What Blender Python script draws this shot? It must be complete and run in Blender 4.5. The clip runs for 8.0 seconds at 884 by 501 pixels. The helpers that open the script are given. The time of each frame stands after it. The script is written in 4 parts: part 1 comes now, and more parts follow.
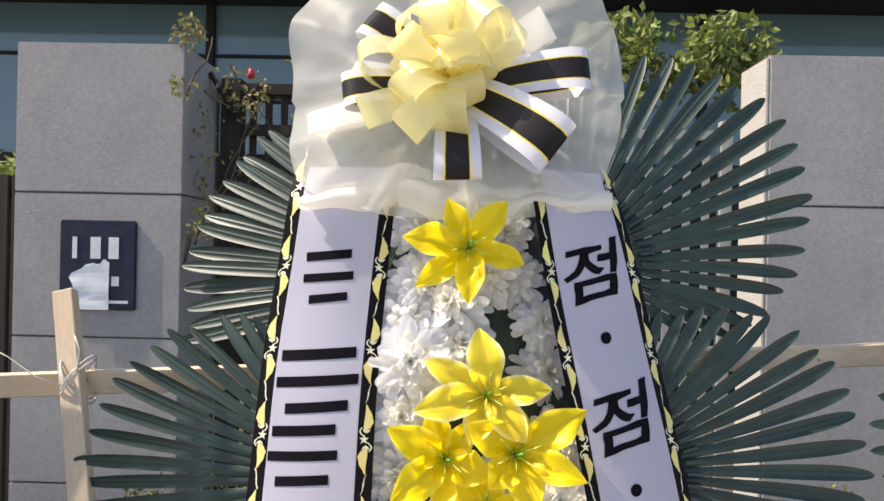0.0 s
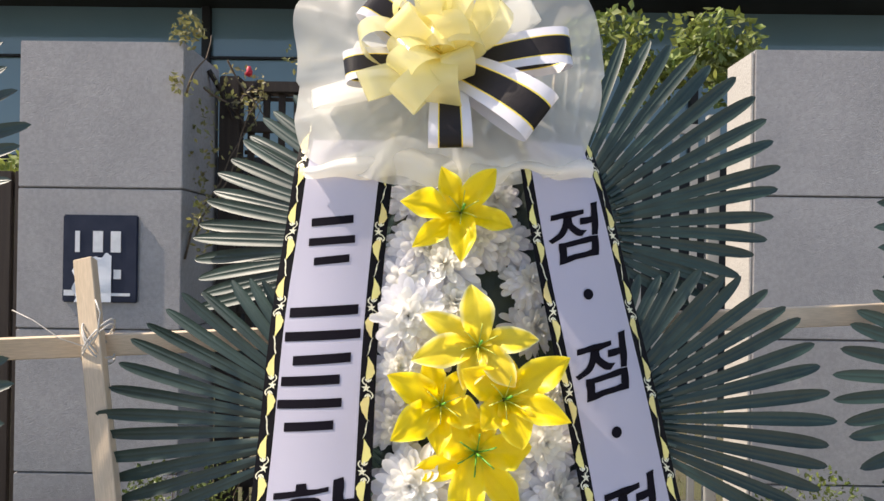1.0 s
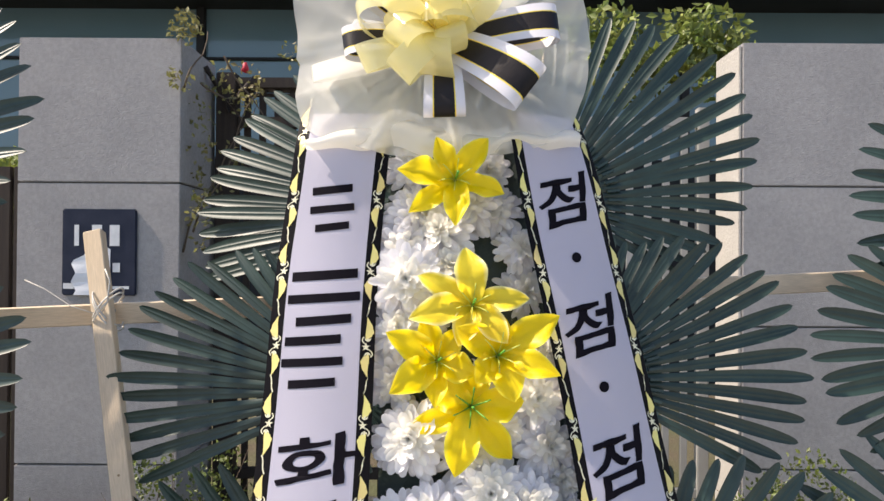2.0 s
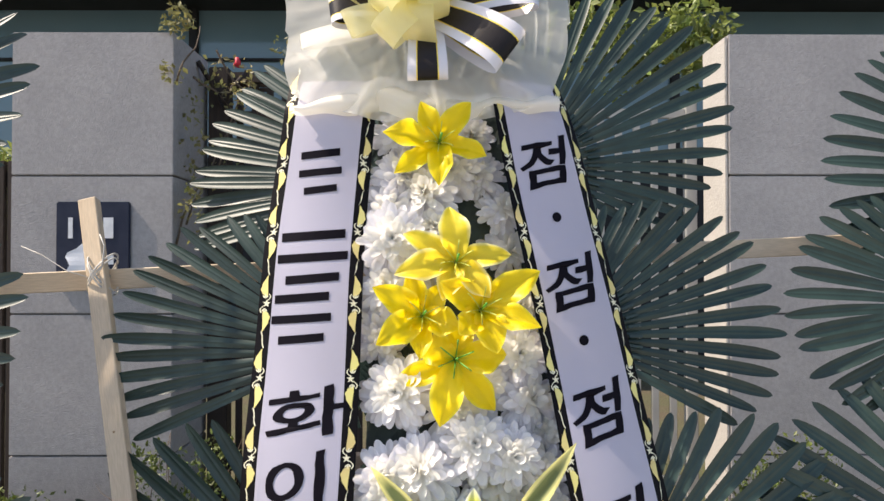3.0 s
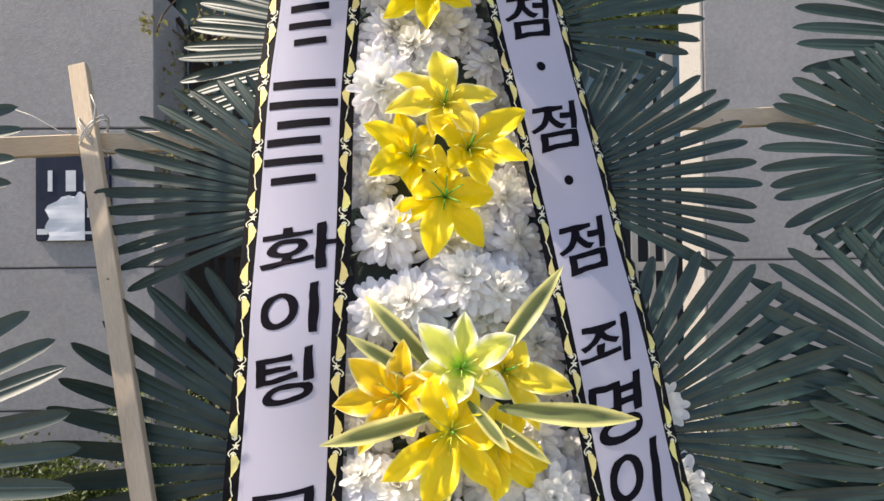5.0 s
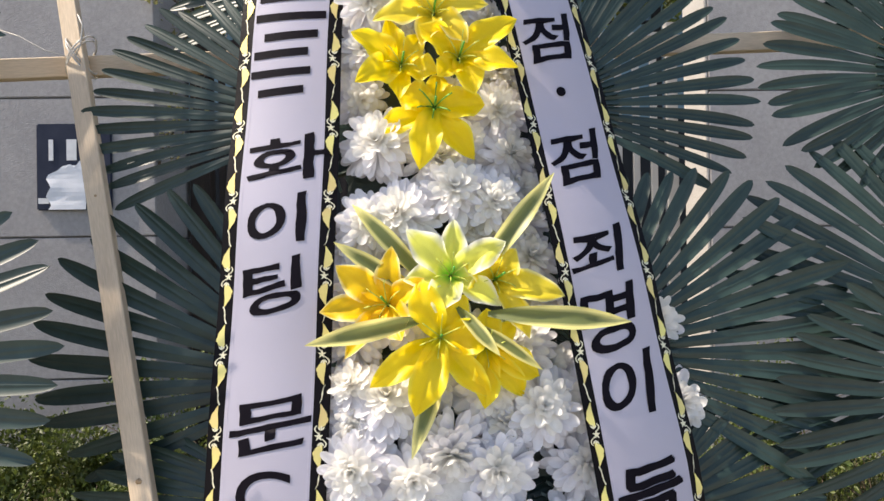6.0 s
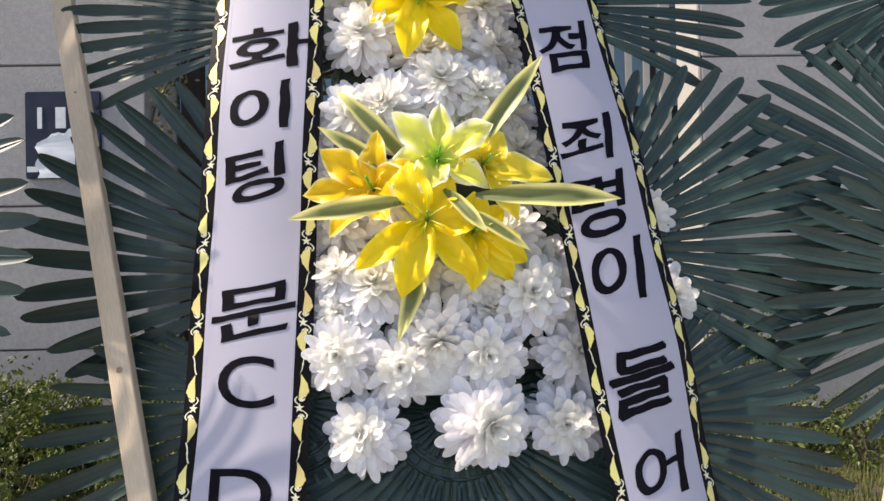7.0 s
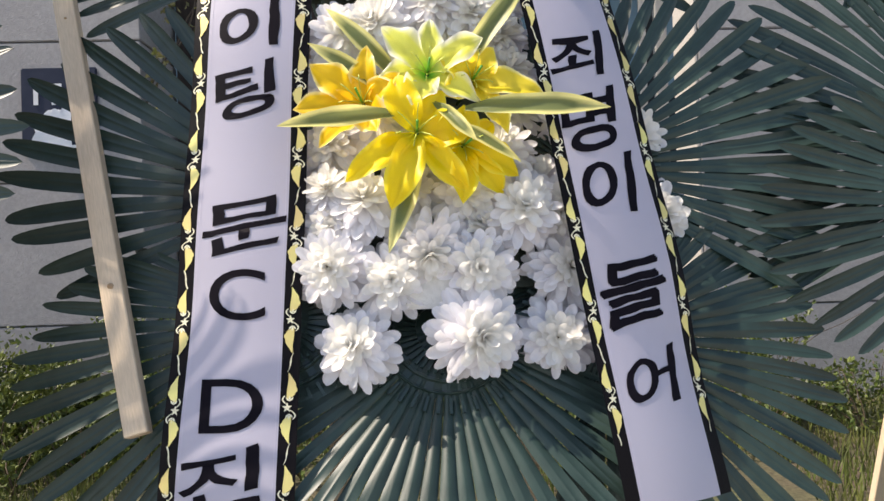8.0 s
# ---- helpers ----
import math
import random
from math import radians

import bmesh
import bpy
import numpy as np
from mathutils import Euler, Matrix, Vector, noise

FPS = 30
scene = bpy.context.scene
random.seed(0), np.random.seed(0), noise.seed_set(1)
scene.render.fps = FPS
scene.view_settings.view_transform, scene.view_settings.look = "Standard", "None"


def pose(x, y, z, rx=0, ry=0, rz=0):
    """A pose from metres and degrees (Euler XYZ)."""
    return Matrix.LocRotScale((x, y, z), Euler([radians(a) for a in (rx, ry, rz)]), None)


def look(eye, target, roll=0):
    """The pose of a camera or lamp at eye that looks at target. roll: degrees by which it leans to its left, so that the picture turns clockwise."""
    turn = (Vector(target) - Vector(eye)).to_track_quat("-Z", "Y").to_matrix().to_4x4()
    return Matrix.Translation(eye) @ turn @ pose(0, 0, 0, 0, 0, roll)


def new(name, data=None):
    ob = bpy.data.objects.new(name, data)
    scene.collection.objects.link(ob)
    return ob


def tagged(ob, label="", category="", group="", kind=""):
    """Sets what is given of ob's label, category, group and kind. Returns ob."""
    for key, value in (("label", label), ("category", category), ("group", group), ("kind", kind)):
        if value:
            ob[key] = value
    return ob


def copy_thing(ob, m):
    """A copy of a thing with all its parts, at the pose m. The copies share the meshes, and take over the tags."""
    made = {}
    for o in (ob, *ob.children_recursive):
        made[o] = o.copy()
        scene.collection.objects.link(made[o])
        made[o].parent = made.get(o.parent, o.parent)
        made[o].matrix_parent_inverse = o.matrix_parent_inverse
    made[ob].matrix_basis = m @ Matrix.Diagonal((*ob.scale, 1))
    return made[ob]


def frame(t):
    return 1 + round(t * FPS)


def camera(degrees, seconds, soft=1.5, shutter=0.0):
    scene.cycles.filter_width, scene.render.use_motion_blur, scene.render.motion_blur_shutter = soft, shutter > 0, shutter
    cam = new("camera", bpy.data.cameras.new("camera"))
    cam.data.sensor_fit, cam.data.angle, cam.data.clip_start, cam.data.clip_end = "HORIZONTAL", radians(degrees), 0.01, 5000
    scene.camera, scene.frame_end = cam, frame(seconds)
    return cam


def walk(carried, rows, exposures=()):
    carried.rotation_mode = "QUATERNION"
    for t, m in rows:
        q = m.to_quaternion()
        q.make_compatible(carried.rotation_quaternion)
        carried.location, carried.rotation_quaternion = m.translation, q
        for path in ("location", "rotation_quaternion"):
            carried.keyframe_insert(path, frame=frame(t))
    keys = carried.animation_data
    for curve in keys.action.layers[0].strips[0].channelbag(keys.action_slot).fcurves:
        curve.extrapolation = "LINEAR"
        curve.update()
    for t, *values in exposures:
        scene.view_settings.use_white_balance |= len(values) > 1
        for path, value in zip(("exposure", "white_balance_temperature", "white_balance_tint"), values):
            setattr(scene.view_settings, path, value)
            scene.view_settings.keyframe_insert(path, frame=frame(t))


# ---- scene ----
cam = camera(64.0, 8.0)
PATH = [
    (0, (0.019, 0.049, 1.597), (-0.012, 2.049, 1.599), 1.2),
    (0.5, (0.022, 0.004, 1.575), (-0.003, 2.004, 1.581), 1.0),
    (1, (0.022, -0.033, 1.539), (0.004, 1.967, 1.551), 0.8),
    (2.5, (0.023, -0.106, 1.451), (0.027, 1.894, 1.477), 0.2),
    (3, (0.038, -0.122, 1.411), (0.05, 1.877, 1.444), 0.0),
    (3.5, (0.04, -0.126, 1.364), (0.06, 1.874, 1.4), -0.1),
    (4, (0.036, -0.139, 1.303), (0.063, 1.861, 1.34), -0.4),
    (4.5, (0.016, -0.151, 1.229), (0.092, 1.847, 1.269), -0.6),
    (6, (0.046, -0.13, 1.033), (0.096, 1.869, 1.049), -0.9),
    (6.5, (0.054, -0.122, 0.961), (0.112, 1.877, 0.988), -0.9),
    (7, (0.056, -0.11, 0.867), (0.119, 1.889, 0.886), -1.2),
    (7.5, (0.065, -0.093, 0.793), (0.128, 1.906, 0.81), -1.4),
    (8, (0.066, -0.109, 0.749), (0.129, 1.89, 0.763), -1.6),
]
walk(cam, [(t, look(eye, target, roll)) for t, eye, target, roll in PATH], exposures=((0, 0.69, 6900, 14), (8, 0.69, 6900, 14)))

# ---- world and sun ----
SUN_DIR = Vector((-0.62, -0.07, 0.77)).normalized()   # towards the sun: high, from the side of the street
world = bpy.data.worlds.new("sky_world")
scene.world = world
world.use_nodes = True
wn = world.node_tree
sky = wn.nodes.new("ShaderNodeTexSky")
sky.sky_type = 'NISHITA'
sky.sun_disc = False
sky.sun_elevation = math.asin(SUN_DIR.z)
sky.sun_rotation = math.atan2(SUN_DIR.x, SUN_DIR.y)
wn.nodes["Background"].inputs[1].default_value = 0.15
wn.links.new(sky.outputs[0], wn.nodes["Background"].inputs[0])
sun = new("sun", bpy.data.lights.new("sun", 'SUN'))
sun.data.energy, sun.data.angle, sun.data.color = 4.8, radians(0.6), (1.0, 0.91, 0.78)
sun.matrix_world = look(SUN_DIR * 20, (0, 0, 0))


# ---- materials ----
def mat(name, base, rough=0.6, metal=0.0, second=None, scale=8.0, amount=0.5, grain=0.0, grain_scale=120.0,
        bump=0.0, bump_scale=60.0, translucent=0.0, clear=0.0, coat=0.0, sheen=0.0, vary=0.0, island=False, spec=0.5, stretch=None):
    m = bpy.data.materials.new(name)
    m.use_nodes = True
    nt = m.node_tree
    N, L = nt.nodes, nt.links
    p = N["Principled BSDF"]
    out = N["Material Output"]
    tc = N.new("ShaderNodeTexCoord")
    src = tc.outputs["Object"]
    if stretch:
        mp = N.new("ShaderNodeMapping")
        mp.inputs["Scale"].default_value = stretch
        L.new(src, mp.inputs[0])
        src = mp.outputs[0]
    col = None
    rgb = N.new("ShaderNodeMix")
    rgb.data_type = 'RGBA'
    rgb.inputs[6].default_value = (*base, 1)
    rgb.inputs[7].default_value = (*(second or [c * 0.75 for c in base]), 1)
    nz = N.new("ShaderNodeTexNoise")
    nz.inputs["Scale"].default_value = scale
    nz.inputs["Detail"].default_value = 5
    L.new(src, nz.inputs["Vector"])
    ramp = N.new("ShaderNodeMapRange")
    ramp.inputs[1].default_value, ramp.inputs[2].default_value = 0.35, 0.7
    ramp.inputs[3].default_value, ramp.inputs[4].default_value = 0.0, amount
    L.new(nz.outputs[0], ramp.inputs[0])
    L.new(ramp.outputs[0], rgb.inputs[0])
    col = rgb.outputs[2]
    if grain:
        g = N.new("ShaderNodeTexNoise")
        g.inputs["Scale"].default_value = grain_scale
        g.inputs["Detail"].default_value = 3
        L.new(src, g.inputs["Vector"])
        gm = N.new("ShaderNodeMapRange")
        gm.inputs[1].default_value, gm.inputs[2].default_value = 0.3, 0.7
        gm.inputs[3].default_value, gm.inputs[4].default_value = 1 - grain, 1 + grain
        L.new(g.outputs[0], gm.inputs[0])
        hv = N.new("ShaderNodeHueSaturation")
        L.new(gm.outputs[0], hv.inputs["Value"])
        L.new(col, hv.inputs["Color"])
        col = hv.outputs[0]
    if vary:
        if island:
            rnd = N.new("ShaderNodeNewGeometry").outputs["Random Per Island"]
        else:
            rnd = N.new("ShaderNodeObjectInfo").outputs["Random"]
        vm = N.new("ShaderNodeMapRange")
        vm.inputs[3].default_value, vm.inputs[4].default_value = 1 - vary, 1 + vary
        L.new(rnd, vm.inputs[0])
        hv = N.new("ShaderNodeHueSaturation")
        L.new(vm.outputs[0], hv.inputs["Value"])
        L.new(col, hv.inputs["Color"])
        col = hv.outputs[0]
    L.new(col, p.inputs["Base Color"])
    p.inputs["Roughness"].default_value = rough
    p.inputs["Metallic"].default_value = metal
    p.inputs["Specular IOR Level"].default_value = spec
    p.inputs["Coat Weight"].default_value = coat
    p.inputs["Sheen Weight"].default_value = sheen
    if bump:
        bn = N.new("ShaderNodeTexNoise")
        bn.inputs["Scale"].default_value = bump_scale
        bn.inputs["Detail"].default_value = 4
        L.new(src, bn.inputs["Vector"])
        b = N.new("ShaderNodeBump")
        b.inputs["Strength"].default_value = bump
        b.inputs["Distance"].default_value = 0.01
        L.new(bn.outputs[0], b.inputs["Height"])
        L.new(b.outputs[0], p.inputs["Normal"])
    shader = p.outputs[0]
    if translucent:
        tl = N.new("ShaderNodeBsdfTranslucent")
        L.new(col, tl.inputs[0])
        mx = N.new("ShaderNodeMixShader")
        mx.inputs[0].default_value = translucent
        L.new(shader, mx.inputs[1])
        L.new(tl.outputs[0], mx.inputs[2])
        shader = mx.outputs[0]
    if clear:
        tr = N.new("ShaderNodeBsdfTransparent")
        mx = N.new("ShaderNodeMixShader")
        mx.inputs[0].default_value = clear
        L.new(shader, mx.inputs[1])
        L.new(tr.outputs[0], mx.inputs[2])
        shader = mx.outputs[0]
    L.new(shader, out.inputs[0])
    return m


M_FAN = mat("palm_plastic", (0.016, 0.033, 0.027), rough=0.44, second=(0.025, 0.047, 0.039), spec=0.42, scale=14, amount=0.9, grain=0.10, grain_scale=60,
            bump=0.02, bump_scale=60, vary=0.18)
M_HUB = mat("palm_hub_plastic", (0.017, 0.034, 0.028), rough=0.30, second=(0.025, 0.046, 0.039), spec=0.5, scale=20, amount=0.9, bump=0.02, bump_scale=60)
# white satin: the bluish shade on it is mixed into the base colour
M_SHADED_WHITE_RIBBON = mat("ribbon_satin_shaded_white", (0.53, 0.51, 0.61), rough=0.42, second=(0.50, 0.48, 0.58), scale=5, amount=0.6, bump=0.03, bump_scale=400, translucent=0.25)
M_BLACK_RIBBON = mat("ribbon_satin_black", (0.005, 0.0045, 0.0055), spec=0.08, rough=0.45, second=(0.010, 0.008, 0.009), scale=12, bump=0.06, bump_scale=300)
M_GOLD = mat("gold_foil", (0.80, 0.72, 0.24), rough=0.42, metal=0.35, second=(0.62, 0.42, 0.2), scale=9, amount=0.7, bump=0.08, bump_scale=200)
M_PALE_GOLD = mat("pale_gold_foil", (0.8, 0.76, 0.55), rough=0.45, metal=0.2, scale=15)
M_INK = mat("lettering_ink", (0.005, 0.004, 0.007), spec=0.06, rough=0.6, second=(0.010, 0.008, 0.013), scale=30)
M_SEAM = mat("seam_thread", (0.60, 0.58, 0.68), rough=0.7, scale=200)
M_PETAL = mat("white_petal_cloth", (0.90, 0.89, 0.91), rough=0.6, spec=0.3, second=(0.86, 0.85, 0.89), scale=25, amount=0.6, grain=0.03, grain_scale=150, bump=0.06, bump_scale=140, translucent=0.42, vary=0.03)
M_PETAL_IN = mat("cream_petal_cloth", (0.90, 0.89, 0.86), rough=0.6, spec=0.3, second=(0.88, 0.86, 0.80), scale=25, amount=0.7, bump=0.06, bump_scale=160, translucent=0.42)
M_STEM = mat("green_wire_stem", (0.05, 0.12, 0.04), rough=0.5, scale=30)
M_LEAF_GREEN = mat("pistil_green", (0.08, 0.32, 0.03), rough=0.5, second=(0.2, 0.45, 0.05), scale=40)
M_BACKING = mat("backing_dark_green", (0.018, 0.03, 0.024), rough=0.6, second=(0.03, 0.045, 0.03), scale=30, amount=0.8, bump=0.3, bump_scale=90)
M_FOAM = mat("foam_block_white", (0.7, 0.7, 0.68), rough=0.8, scale=40, grain=0.08, bump=0.2, bump_scale=200)
M_ORGANZA = mat("organza_cream", (0.91, 0.89, 0.81), rough=0.45, second=(0.86, 0.86, 0.83), scale=6, amount=0.6, bump=0.05, bump_scale=500, translucent=0.55, clear=0.40)
M_HEM = mat("organza_hem", (0.96, 0.93, 0.84), rough=0.45, second=(0.92, 0.91, 0.86), scale=6, amount=0.6, bump=0.05, bump_scale=500, translucent=0.45, clear=0.10)
M_BOW_YELLOW = mat("satin_pale_yellow", (0.96, 0.87, 0.38), rough=0.2, spec=0.9, coat=0.4, second=(0.96, 0.91, 0.58), scale=10, amount=0.7, bump=0.03, bump_scale=250, translucent=0.5, clear=0.24)
M_BOW_WHITE = mat("satin_white", (0.70, 0.69, 0.74), rough=0.28, second=(0.66, 0.66, 0.71), scale=10, translucent=0.2)
M_BOW_BLACK = mat("satin_black", (0.010, 0.009, 0.010), spec=0.15, rough=0.4, second=(0.035, 0.03, 0.03), scale=14, bump=0.05, bump_scale=250)
M_BOW_GOLD = mat("gold_edge", (0.85, 0.66, 0.10), rough=0.3, metal=0.4, scale=50)
M_LATH = mat("pine_lath", (0.62, 0.50, 0.36), rough=0.65, second=(0.53, 0.41, 0.28), scale=3, amount=0.7, grain=0.10, grain_scale=40, bump=0.1, bump_scale=60, stretch=(14, 14, 1.2), vary=0.04)
M_KNOT = mat("wood_knot", (0.38, 0.26, 0.15), rough=0.6, scale=60)
M_CORD = mat("plastic_cord", (0.55, 0.53, 0.49), rough=0.4, scale=60)
M_STONE = mat("granite_panel", (0.335, 0.320, 0.315), rough=0.85, second=(0.285, 0.274, 0.272), scale=3.2, amount=0.9, grain=0.09, grain_scale=55, bump=0.32, bump_scale=150, vary=0.03)
M_JOINT = mat("joint_mortar", (0.10, 0.095, 0.09), rough=0.9, scale=20)
# wall end facing: paler than the granite, part of its sunlight is in this colour
M_SUNLIT_END = mat("sunlit_end", (0.40, 0.38, 0.35), rough=0.85, second=(0.33, 0.315, 0.29), scale=6, grain=0.1, bump=0.4, bump_scale=60)
M_STEEL = mat("painted_steel_grey", (0.34, 0.335, 0.32), rough=0.5, second=(0.25, 0.25, 0.24), scale=8, amount=0.6)
M_DARKWOOD = mat("dark_timber", (0.035, 0.026, 0.022), spec=0.25, rough=0.7, second=(0.06, 0.045, 0.035), scale=5, grain=0.2, bump=0.2, stretch=(10, 10, 1))
M_PLATE = mat("navy_enamel", (0.014, 0.019, 0.04), spec=0.2, rough=0.45, second=(0.03, 0.036, 0.06), scale=12, amount=0.6)
M_NOTICE = mat("weathered_paper", (0.74, 0.75, 0.78), rough=0.7, second=(0.60, 0.63, 0.68), scale=14, amount=0.6, bump=0.06, bump_scale=40)
M_BAR = mat("plate_white", (0.72, 0.72, 0.72), rough=0.5, second=(0.5, 0.5, 0.52), scale=25)
# part of the sky mirrored in the panes is put into this blue base
M_GLASS = mat("facade_glass_sky", (0.10, 0.17, 0.21), rough=0.08, second=(0.13, 0.20, 0.245), scale=0.6, spec=0.6)
M_FACADE = mat("facade_dark_metal", (0.010, 0.011, 0.013), spec=0.2, rough=0.6, second=(0.025, 0.026, 0.03), scale=2)
M_GROUND = mat("garden_soil", (0.085, 0.066, 0.042), rough=0.95, second=(0.065, 0.078, 0.03), scale=1.5, amount=0.9, grain=0.35, grain_scale=60, bump=0.9, bump_scale=45)
M_BOUNCE_PAVING = mat("bounce_paving", (0.42, 0.40, 0.37), rough=0.85, second=(0.33, 0.315, 0.29), scale=1.3, amount=0.8, grain=0.12, grain_scale=90, bump=0.3, bump_scale=80)
M_SHRUB = mat("shrub_leaf", (0.058, 0.092, 0.018), rough=0.5, second=(0.15, 0.17, 0.035), scale=4, amount=0.8, translucent=0.25, vary=0.45, island=True)
M_GRASS = mat("grass_blade", (0.08, 0.115, 0.022), rough=0.6, second=(0.17, 0.16, 0.05), scale=3, amount=0.8, translucent=0.25, vary=0.4, island=True)
M_VINE = mat("vine_leaf", (0.16, 0.18, 0.05), rough=0.5, second=(0.34, 0.27, 0.13), scale=5, amount=0.9, translucent=0.35, vary=0.4, island=True)
M_CREEPER = mat("creeper_leaf", (0.13, 0.19, 0.04), rough=0.5, second=(0.27, 0.28, 0.07), scale=5, amount=0.9, translucent=0.35, vary=0.45, island=True)
M_TWIG = mat("vine_twig", (0.10, 0.07, 0.045), rough=0.8, scale=20, bump=0.3)
M_RED = mat("red_bloom", (0.55, 0.02, 0.04), rough=0.5, scale=30)


def lily_mat(name, base, throat, edge, rim0=0.62, rim1=1.0):
    """A petal: throat colour at the root, the base along it, a pale rim at the tip (by the petal's own length and width)."""
    m = mat(name, base, rough=0.42, translucent=0.5, bump=0.05, bump_scale=120)
    nt = m.node_tree
    N, L = nt.nodes, nt.links
    at = N.new("ShaderNodeAttribute")
    at.attribute_name = "along"
    sx = N.new("ShaderNodeSeparateXYZ")
    L.new(at.outputs["Vector"], sx.inputs[0])
    r = N.new("ShaderNodeValToRGB")
    r.color_ramp.elements[0].position, r.color_ramp.elements[0].color = 0.04, (*throat, 1)
    r.color_ramp.elements[1].position, r.color_ramp.elements[1].color = 0.26, (*base, 1)
    L.new(sx.outputs[0], r.inputs[0])
    mx = N.new("ShaderNodeMix")
    mx.data_type = 'RGBA'
    mr = N.new("ShaderNodeMapRange")
    mr.inputs[1].default_value, mr.inputs[2].default_value = rim0, rim1
    L.new(sx.outputs[1], mr.inputs[0])
    L.new(mr.outputs[0], mx.inputs[0])
    L.new(r.outputs[0], mx.inputs[6])
    mx.inputs[7].default_value = (*edge, 1)
    hv = N.new("ShaderNodeHueSaturation")
    nz = N.new("ShaderNodeTexNoise")
    nz.inputs["Scale"].default_value = 60
    mv = N.new("ShaderNodeMapRange")
    mv.inputs[3].default_value, mv.inputs[4].default_value = 0.94, 1.1
    L.new(nz.outputs[0], mv.inputs[0])
    L.new(mv.outputs[0], hv.inputs["Value"])
    L.new(mx.outputs[2], hv.inputs["Color"])
    for n in N:
        if n.type == 'BSDF_PRINCIPLED':
            L.new(hv.outputs[0], n.inputs["Base Color"])
        if n.type == 'BSDF_TRANSLUCENT':
            L.new(hv.outputs[0], n.inputs[0])
    return m


M_LILY = lily_mat("lily_yellow", (0.97, 0.75, 0.006), (0.62, 0.60, 0.02), (0.96, 0.85, 0.08))
M_LILY_PALE = lily_mat("lily_pale_yellow", (0.96, 0.78, 0.05), (0.60, 0.52, 0.02), (0.96, 0.92, 0.48))
M_LILY_ORANGE = lily_mat("lily_warm_yellow", (0.96, 0.64, 0.01), (0.85, 0.60, 0.02), (0.96, 0.88, 0.45))
M_LILY_GREEN = lily_mat("lily_lime_white", (0.88, 0.90, 0.16), (0.30, 0.70, 0.08), (0.95, 0.95, 0.88), 0.40, 0.95)
M_VARIEGATED = lily_mat("variegated_leaf", (0.19, 0.23, 0.085), (0.16, 0.20, 0.07), (0.84, 0.80, 0.32), 0.30, 0.62)


# ---- building helpers ----
def mesh_from(name, verts, faces, smooth=False):
    me = bpy.data.meshes.new(name)
    me.from_pydata([tuple(v) for v in verts], [], faces)
    if smooth:
        me.polygons.foreach_set("use_smooth", [True] * len(me.polygons))
    me.update()
    return me


def piece(name, data, material, parent=None, label="", m=None):
    """Link one mesh as an object under its thing."""
    if not data.materials:
        data.materials.append(material)
    ob = new(name, data)
    if parent:
        ob.parent = parent
    if m is not None:
        ob.matrix_basis = m
    if label:
        tagged(ob, label)
    return ob


def box_mesh(name, x0, x1, y0, y1, z0, z1, bevel=0.0):
    bm = bmesh.new()
    bmesh.ops.create_cube(bm, size=1)
    for v in bm.verts:
        v.co = Vector(((x0 + x1) / 2 + v.co.x * (x1 - x0), (y0 + y1) / 2 + v.co.y * (y1 - y0), (z0 + z1) / 2 + v.co.z * (z1 - z0)))
    if bevel:
        bmesh.ops.bevel(bm, geom=bm.edges[:], offset=bevel, segments=2, affect='EDGES')
    me = bpy.data.meshes.new(name)
    bm.to_mesh(me)
    bm.free()
    return me


def tube_mesh(name, pts, r, sides=6, taper=1.0):
    verts, faces = [], []
    n = len(pts)
    for i, p in enumerate(pts):
        p = Vector(p)
        d = (Vector(pts[min(i + 1, n - 1)]) - Vector(pts[max(i - 1, 0)])).normalized()
        a = d.orthogonal().normalized()
        b = d.cross(a)
        rr = r * (1 + (taper - 1) * i / max(n - 1, 1))
        for k in range(sides):
            t = 2 * math.pi * k / sides
            verts.append(p + (a * math.cos(t) + b * math.sin(t)) * rr)
    for i in range(n - 1):
        for k in range(sides):
            faces.append((i * sides + k, i * sides + (k + 1) % sides, (i + 1) * sides + (k + 1) % sides, (i + 1) * sides + k))
    faces.append(tuple(range(sides))[::-1])
    faces.append(tuple(range((n - 1) * sides, n * sides)))
    return mesh_from(name, verts, faces, True)


def lerp_table(table, z):
    """Piecewise linear value of rows (z, value), z falling."""
    if z >= table[0][0]:
        (z0, v0), (z1, v1) = table[0], table[1]
    else:
        for (z0, v0), (z1, v1) in zip(table, table[1:]):
            if z >= z1:
                break
    return v0 + (v1 - v0) * (z - z0) / (z1 - z0)


def smooth_table(table, z, h=0.06):
    return (lerp_table(table, z - h) + 2 * lerp_table(table, z) + lerp_table(table, z + h)) / 4


# the wreath leans back: its front is the plane y = LEAN_Y + SLOPE * z
LEAN_Y, SLOPE = 0.724, 0.2
EX = Vector((1, 0, 0))
EU = Vector((0, SLOPE, 1)).normalized()
EN = EX.cross(EU) * 1.0            # towards the viewer: (0, -1, .2)


def front(x, z, off=0.0):
    return Vector((x, LEAN_Y + SLOPE * z + off, z))

# ---- ground, pillars, gate, facade ----
def ground():
    n = 60
    verts, faces = [], []
    for j in range(n + 1):
        for i in range(n + 1):
            u, v = i / n * 2 - 1, j / n * 2 - 1
            x, y = 400 * u * abs(u) ** 2.2, 400 * v * abs(v) ** 2.2 + 1.5
            verts.append((x, y, 0.03 * noise.noise((x * 0.7, y * 0.7, 0)) - 0.03))
    for j in range(n):
        for i in range(n):
            a = j * (n + 1) + i
            faces.append((a, a + 1, a + n + 2, a + n + 1))
    tagged(piece("ground", mesh_from("ground", verts, faces, True), M_GROUND), "brown garden soil with dry litter and moss", "ground", kind="structure")


ground()


